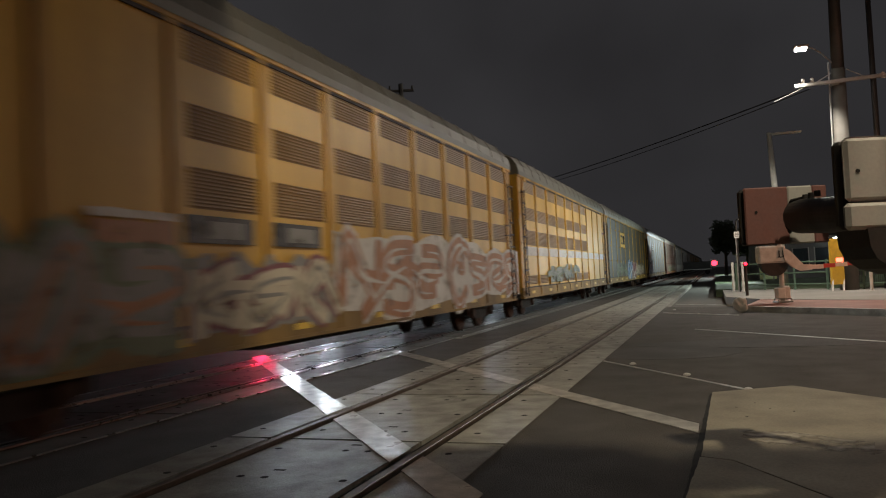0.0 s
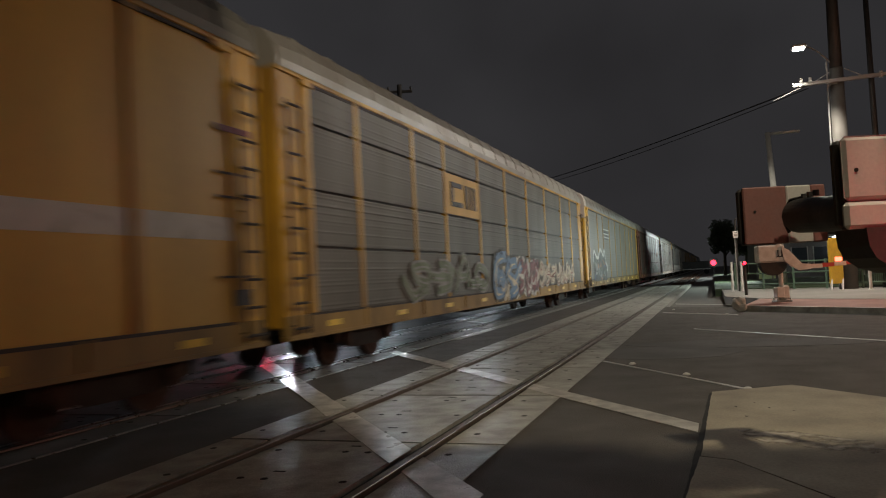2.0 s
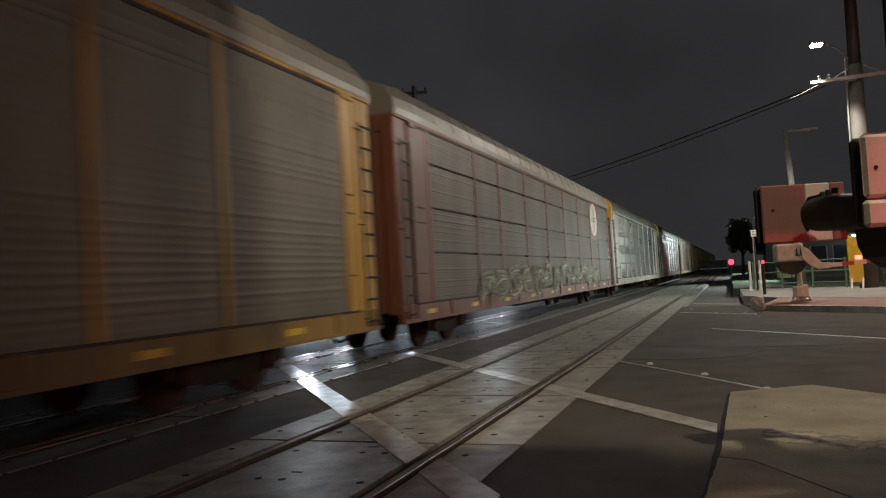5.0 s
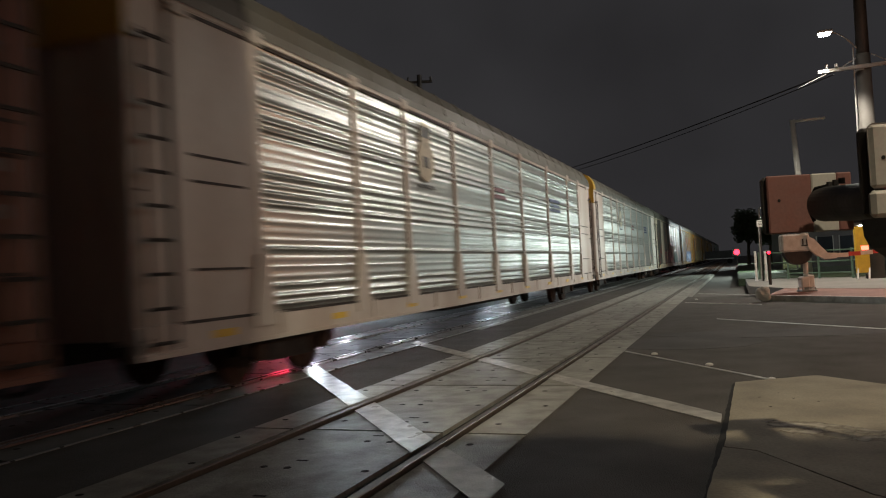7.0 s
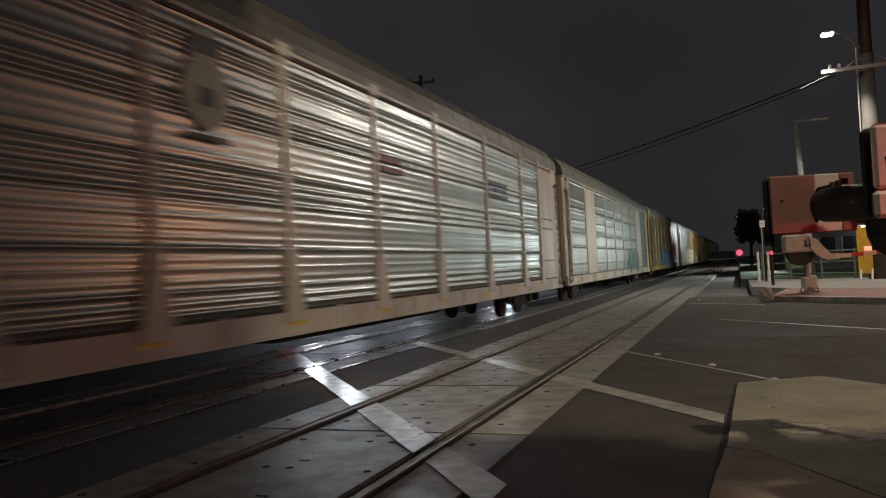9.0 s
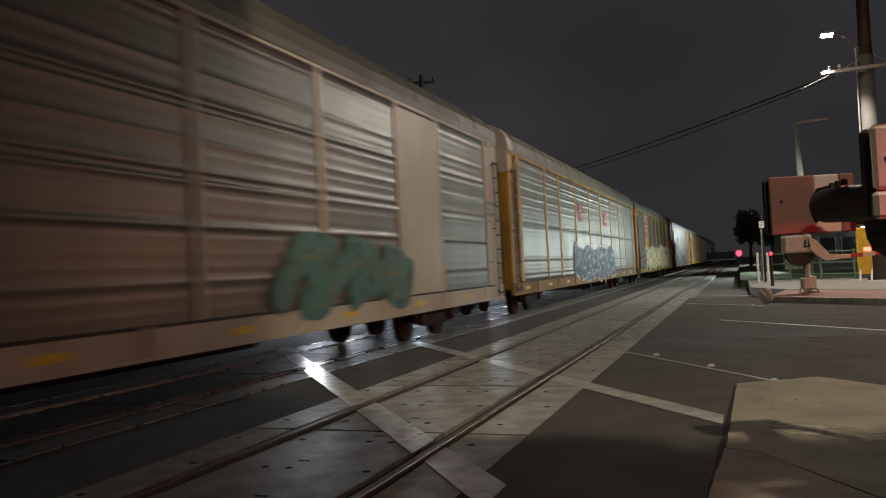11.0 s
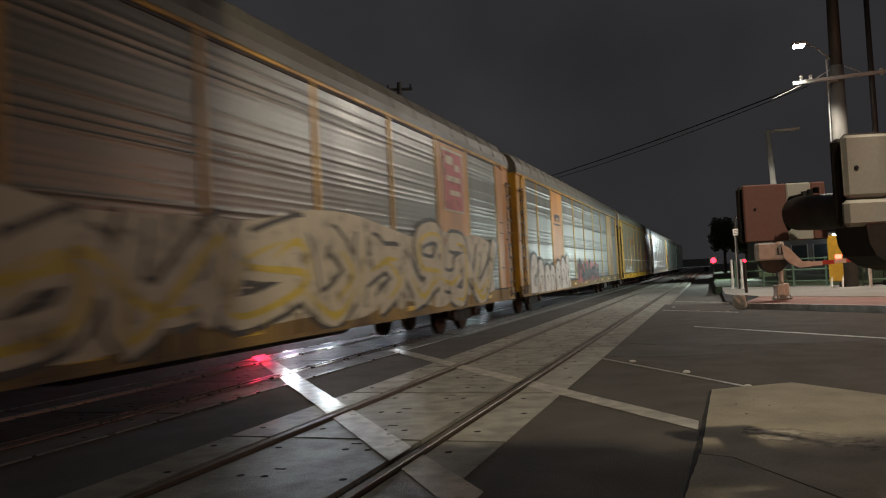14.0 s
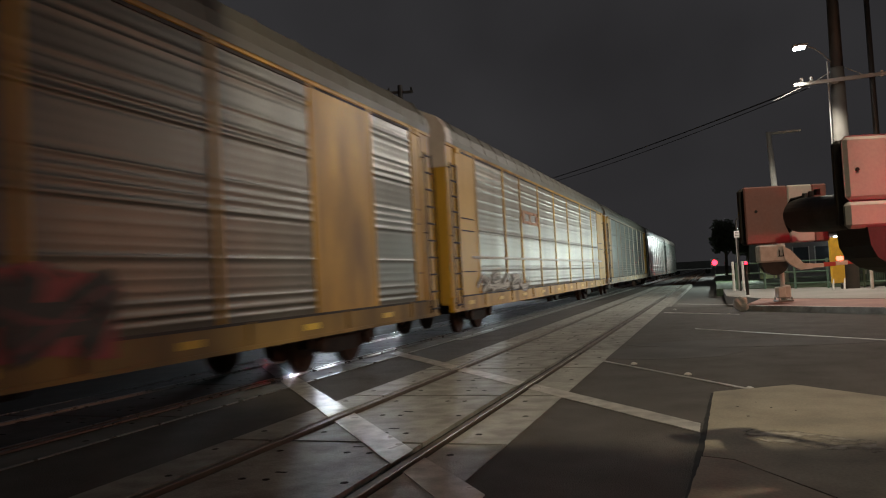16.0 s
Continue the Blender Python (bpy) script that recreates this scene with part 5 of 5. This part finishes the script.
def build_train():
    cars = []
    # 0 and 1: short yellow units with vents
    c = autorack("yellow vented car carrier with orange and white graffiti", 20.76, Y_PAINT, Y_BRIGHT, ROOF_GREY, P_V, style="vent", vents=(-5.4, 99))
    shapes(c, "window_slot", SPRAY["black"], "dark slot", [(-5.45, -4.05, 1.95, 2.28), (-3.57, -2.22, 1.95, 2.28)])
    shapes(c, "slot_panel", SPRAY["grey"], "grey pane", [(-5.02, -4.3, 2.01, 2.22), (-3.19, -2.41, 2.01, 2.22)], dx=0.003)
    lettering(c, -1.83, 10.23, 0.77, 2.33, 7, ["white", "rust", "white"], 3, back="white", width=0.30, label="white block with rust-orange spray-painted letter shapes")
    lettering(c, -9.27, -5.6, 0.69, 2.19, 3, ["green", "grey", "rust"], 8, back="green", width=0.34, label="murky green spray-painted shapes")
    lettering(c, -5.5, -1.93, 0.77, 1.87, 3, ["wine", "cream", "grey"], 9, back="grey", width=0.24, label="faded wine and cream spray-painted shapes")
    patch(c, -6.85, -5.65, 1.91, 2.2, "rust", 5)
    patch(c, -6.9, -5.6, 2.17, 2.28, "white", 6)
    cars.append((c, 12.76))
    c = autorack("yellow vented car carrier with a long white band", 20.76, Y_PAINT, Y_BRIGHT, ROOF_GREY, P_V, style="vent", band=True, vents=(-99, 3.6))
    shapes(c, "lettering_bar", SPRAY["wine"], "dark red lettering bar", [(8.93, 9.65, 3.39, 3.47)])
    shapes(c, "lettering_bar", SPRAY["black"], "small dark plate", [(9.17, 9.56, 1.2, 1.4)])
    lettering(c, -5.79, 0.48, 1.08, 1.72, 5, ["green", "grey", "green"], 21, width=0.14, label="faded green spray-painted scrawl")
    cars.append((c, 33.48))
    mid = [57.16 + 27.56 * k for k in range(13)]
    # 2: dark grey panels, yellow posts
    c = autorack("dark grey panelled car carrier with yellow posts", 27.56, Y_PAINT, DARK_PANEL, ROOF_PALE, P_B, period=0.06, depth=0.003, tiers=(1.99, 2.86, 3.88), boards=((-6.13, -3.52, 2.9, 3.85, Y_BRIGHT),))
    shapes(c, "logo_shape", SPRAY["black"], "dark plain logo shapes", [(-5.79, -4.92, 3.55, 3.67), (-5.79, -5.6, 3.21, 3.55), (-5.79, -4.92, 3.09, 3.21), (-4.68, -4.49, 3.09, 3.67), (-4.34, -4.18, 3.09, 3.67), (-4.04, -3.84, 3.09, 3.67)], dx=0.012)
    lettering(c, -2.41, 0.19, 0.65, 2.07, 2, ["black", "blue", "cream"], 5, back="cream", width=0.34, label="blue spray-painted letter shapes with black outline")
    lettering(c, 0.19, 3.19, 0.65, 2.07, 3, ["black", "wine", "white"], 51, back="white", width=0.30, label="wine-red and white spray-painted letter shapes")
    lettering(c, 3.28, 10.04, 0.89, 1.87, 7, ["grey", "cream", "wine"], 6, width=0.17, label="faded cream spray-painted scrawl")
    lettering(c, -8.69, -3.09, 1.01, 1.87, 4, ["grey", "green", "grey"], 7, width=0.16, label="washed-out grey spray-painted scrawl")
    cars.append((c, mid[0]))
    # 3: grey panels, yellow posts
    c = autorack("weathered grey car carrier with yellow posts and black graffiti", 27.56, Y_PAINT, MATTE_PANEL, ROOF_PALE, P_A, period=0.10, depth=0.004, end_m=Y_BRIGHT, cap=WHITE_P)
    shapes(c, "logo_shape", SPRAY["black"], "dark plain logo bars", [(-6.37, -4.92, 3.53, 3.61), (-6.18, -5.12, 3.34, 3.42), (-6.37, -4.92, 3.15, 3.23)])
    shapes(c, "lettering_bar", SPRAY["white"], "faded white lettering bars", [(-6.85, -4.44, 3.69, 3.74), (-6.85, -4.54, 3.45, 3.5), (-6.85, -4.54, 3.26, 3.31)])
    spiky(c, -11.3, -6.08, 0.89, 2.58, 9, "black and grey spray-painted mass with a white outline")
    cars.append((c, mid[1]))
    # 4: brown-grey panels
    c = autorack("brown-grey panelled car carrier with a white round emblem", 27.56, BROWN_P, BROWN_PANEL, ROOF_PALE, P_E, period=0.06, depth=0.004, tiers=(1.99, 2.9, 3.81), boards=((7.68, 9.52, 2.85, 4.50, BROWN_P),))
    shapes(c, "emblem", WHITE_P, "white round emblem", discs=[(8.58, 3.75, 0.85, 0.73)])
    shapes(c, "emblem_cross", SPRAY["grey"], "grey cross on the emblem", [(7.95, 9.21, 3.66, 3.70), (7.95, 9.21, 3.80, 3.84), (8.48, 8.53, 3.20, 4.30), (8.63, 8.68, 3.20, 4.30)], dx=0.004)
    shapes(c, "lettering_bar", SPRAY["grey"], "small lettering bars", [(12.26, 12.84, 2.03, 2.15), (12.26, 12.84, 2.43, 2.54), (12.26, 12.84, 3.45, 3.53)])
    lettering(c, -8.69, 8.69, 0.85, 1.79, 13, ["grey", "green", "cream"], 31, width=0.17, label="pale washed-out spray-painted scrawl")
    cars.append((c, mid[2]))
    # 5 and 6: silver ribbed, white posts
    for k, ex in ((3, 0), (4, 1)):
        c = autorack("silver ribbed car carrier with white posts and sill", 27.56, WHITE_P, SILVER, ROOF_GREY, P_W, period=0.12, depth=0.026, taper=True, cap=Y_BRIGHT)
        shapes(c, "emblem", SPRAY["cream"], "white plain emblem", discs=[(-5.2, 3.60, 0.44, 0.42), (-5.2, 4.12, 0.31, 0.26)])
        shapes(c, "emblem_detail", SPRAY["black"], "black shapes on the emblem", [(-5.46, -4.94, 4.06, 4.28), (-5.34, -5.06, 3.46, 3.68), (-5.60, -4.80, 3.05, 3.12)], dx=0.004)
        shapes(c, "logo_shape", SPRAY["navy"], "dark blue plain logo bars", [(5.6, 7.2, 3.18, 3.27), (5.7, 7.1, 3.33, 3.43), (5.6, 7.2, 3.49, 3.59)])
        shapes(c, "logo_shape", SPRAY["wine"], "faded red lettering bars", [(-0.6, 0.4, 3.18, 3.28), (-0.6, 0.3, 3.36, 3.46)])
        cars.append((c, mid[k]))
    # 7: cream car
    c = autorack("weathered cream car carrier with teal graffiti and rust stains", 27.56, CREAM_P, GREY_PANEL, ROOF_GREY, P_A, period=0.16, depth=0.0143, boards=((7.02, 9.07, LOW, HIGH - 0.06, CREAM_P), (-9.07, -7.02, LOW, HIGH - 0.06, CREAM_P)))
    shapes(c, "lettering_bar", SPRAY["grey"], "faint lettering bars", [(12.16, 12.84, 2.98, 3.06), (12.16, 12.84, 2.7, 2.78)])
    lettering(c, 3.28, 7.43, 0.78, 2.03, 3, ["teal", "teal", "green"], 12, width=0.3, label="dark teal spray-painted shapes")
    cars.append((c, mid[5]))
    # 8: grey ribbed, yellow posts, blue graffiti
    c = autorack("grey ribbed car carrier with yellow posts and blue-white graffiti", 27.56, Y_PAINT, GREY_PANEL, ROOF_GREY, P_A, period=0.13, depth=0.011, end_m=Y_PAINT, cap=WHITE_P)
    shapes(c, "logo_plate", SPRAY["red"], "red plain logo plate", [(2.22, 2.99, 3.06, 3.73), (-3.67, -2.9, 3.06, 3.73)])
    shapes(c, "logo_bar", SPRAY["white"], "pale bars on the plates", [(2.41, 2.8, 3.29, 3.35), (2.41, 2.8, 3.45, 3.51), (-3.48, -3.09, 3.29, 3.35), (-3.48, -3.09, 3.45, 3.51)], dx=0.006)
    lettering(c, -5.02, 4.73, 0.69, 2.23, 8, ["white", "blue", "black"], 14, back="navy", width=0.27, slant=0.35, label="white, blue and black spray-painted letter shapes")
    cars.append((c, mid[6]))
    # 9: orange boards with red shields
    c = autorack("grey ribbed car carrier with orange boards and cream graffiti", 27.56, Y_PAINT, GREY_PANEL, ROOF_GREY, [-12.16, -8.93, -6.85, -4.34, -1.5, 1.3, 4.25, 6.83, 9.07, 11.78], period=0.10, depth=0.0066, end_m=ORANGE,
                 boards=((-8.93, -6.85, LOW, HIGH - 0.06, ORANGE), (6.83, 9.07, LOW, HIGH - 0.06, ORANGE)))
    shapes(c, "shield", SPRAY["cream"], "pale border of the red plate", [(-8.64, -7.14, 2.9, 4.36), (7.19, 8.69, 2.9, 4.36)], dx=0.006)
    shapes(c, "shield", SPRAY["red"], "red plain plate", [(-8.57, -7.21, 2.95, 4.3), (7.26, 8.62, 2.95, 4.3)], dx=0.01)
    shapes(c, "shield_bar", SPRAY["cream"], "white bars on the red plate", [(-8.4, -7.92, 4, 4.2), (-7.77, -7.43, 3.88, 4.04), (-8.4, -7.39, 3.61, 3.74), (-8.3, -7.53, 3.33, 3.45), (-8.11, -7.34, 3.1, 3.18), (7.43, 7.92, 4, 4.2), (8.06, 8.4, 3.88, 4.04), (7.43, 8.45, 3.61, 3.74), (7.63, 8.4, 3.29, 3.41)], dx=0.014)
    lettering(c, -9.17, 11.01, 0.73, 2.54, 10, ["black", "cream", "yellow"], 17, back="cream", width=0.42, slant=0.3, label="cream and yellow spray-painted letter shapes with black outlines")
    lettering(c, -11.97, -9.27, 1.32, 2.11, 3, ["white", "wine", "grey"], 18, back="wine", width=0.18, label="dark red spray-painted shapes")
    cars.append((c, mid[7]))
    # 10: yellow boards, white bubble graffiti
    c = autorack("grey ribbed car carrier with yellow boards and white bubble graffiti", 27.56, Y_PAINT, GREY_PANEL, ROOF_GREY, [-12.16, -10.43, -7.92, -5.79, -3.09, -0.32, 2.7, 5.55, 8.01, 10.14, 12.16], period=0.12, depth=0.0088,
                 boards=((-7.92, -5.79, LOW, HIGH - 0.06, ORANGE), (8.01, 10.14, LOW, HIGH - 0.06, Y_PAINT)))
    shapes(c, "lettering_bar", SPRAY["black"], "dark plain lettering bars", [(-7.39, -6.37, 3.47, 3.59), (-7.39, -7.1, 3.32, 3.47), (-6.66, -6.37, 3.32, 3.47), (-7.53, -6.23, 3.17, 3.23)])
    bubbles(c, -11.97, -4.63, 0.61, 1.99, 7, 23, "white bubble letter shapes with black outlines")
    lettering(c, -2.7, 3.77, 0.77, 1.87, 5, ["black", "black", "wine"], 24, back="red", width=0.20, slant=0.2, label="red cloud with black spray-painted letter shapes")
    cars.append((c, mid[8]))
    # 11: tan panels with white lines
    c = autorack("weathered tan car carrier with yellow ends and a white line", 27.56, Y_PAINT, TAN_PANEL, ROOF_GREY, P_W, period=0.13, depth=0.0099, sill_m=Y_PAINT, end_m=Y_BRIGHT, cap=WHITE_P)
    shapes(c, "white_line", SPRAY["white"], "thin white painted line", [(-11.58, 11.58, 1.89, 1.95)], dx=0.01)
    shapes(c, "logo_shape", SPRAY["rust"], "rust-orange lettering bars", [(-5.99, -3.77, 3.06, 3.15), (-5.99, -3.77, 3.39, 3.48), (-5.99, -5.7, 3.15, 3.39), (-5.02, -4.83, 3.15, 3.39), (-4.05, -3.77, 3.15, 3.39)])
    lettering(c, -11.1, -5.79, 0.93, 1.52, 5, ["grey", "white", "grey"], 27, width=0.10, label="pale spray-painted scrawl")
    cars.append((c, mid[9]))
    # 12 to 14
    c = autorack("silver-green ribbed car carrier with yellow ends", 27.56, CREAM_P, SILVER, ROOF_GREY, P_W, period=0.15, depth=0.0154, end_m=Y_PAINT)
    cars.append((c, mid[10]))
    c = autorack("green-grey ribbed car carrier far down the train", 27.56, GREEN_PANEL, GREEN_PANEL, ROOF_GREY, P_STD, period=0.14, depth=0.011)
    cars.append((c, mid[11]))
    c = autorack("grey-green car carrier at the end of the train", 27.56, GREEN_PANEL, GREEN_PANEL, ROOF_PALE, P_STD, period=0.12, depth=0.0077)
    lettering(c, -10.62, 1.93, 1.87, 3.77, 6, ["white", "grey", "white"], 33, width=0.3, label="pale spray-painted letter shapes")
    cars.append((c, mid[12]))
    return cars


TRAIN = build_train()


def motions():
    for car, y in TRAIN:
        walk(car, [(0.0, pose(FAR, y, 0)), (8.0, pose(FAR, y - SPEED * 8, 0)), (16.0, pose(FAR, y - SPEED * 16, 0))])
    # two red lamps flash in turn: each shows its face for half of every 1.188 s
    def flash(thing, at, first):
        rows, a = [(0.0, Matrix.Translation(at) @ Matrix.Rotation(radians(first), 4, "Z"))], first
        for k in range(27):
            t0 = 0.125 + 0.594 * k + 0.01 * (k % 2)
            if t0 > 15.8:
                break
            for d in (0.0, 0.034, 0.067, 0.1):
                rows.append((t0 + d, Matrix.Translation(at) @ Matrix.Rotation(radians(a + 1800 * min(d, 0.1)), 4, "Z")))
            a += 180
        rows.append((16.0, Matrix.Translation(at) @ Matrix.Rotation(radians(a), 4, "Z")))
        walk(thing, rows)

    flash(disc, Vector((1.15, -0.97, 1.50)), 180)
    flash(far_disc, Vector((1.9, -0.05, 1.25)), 25)


motions()
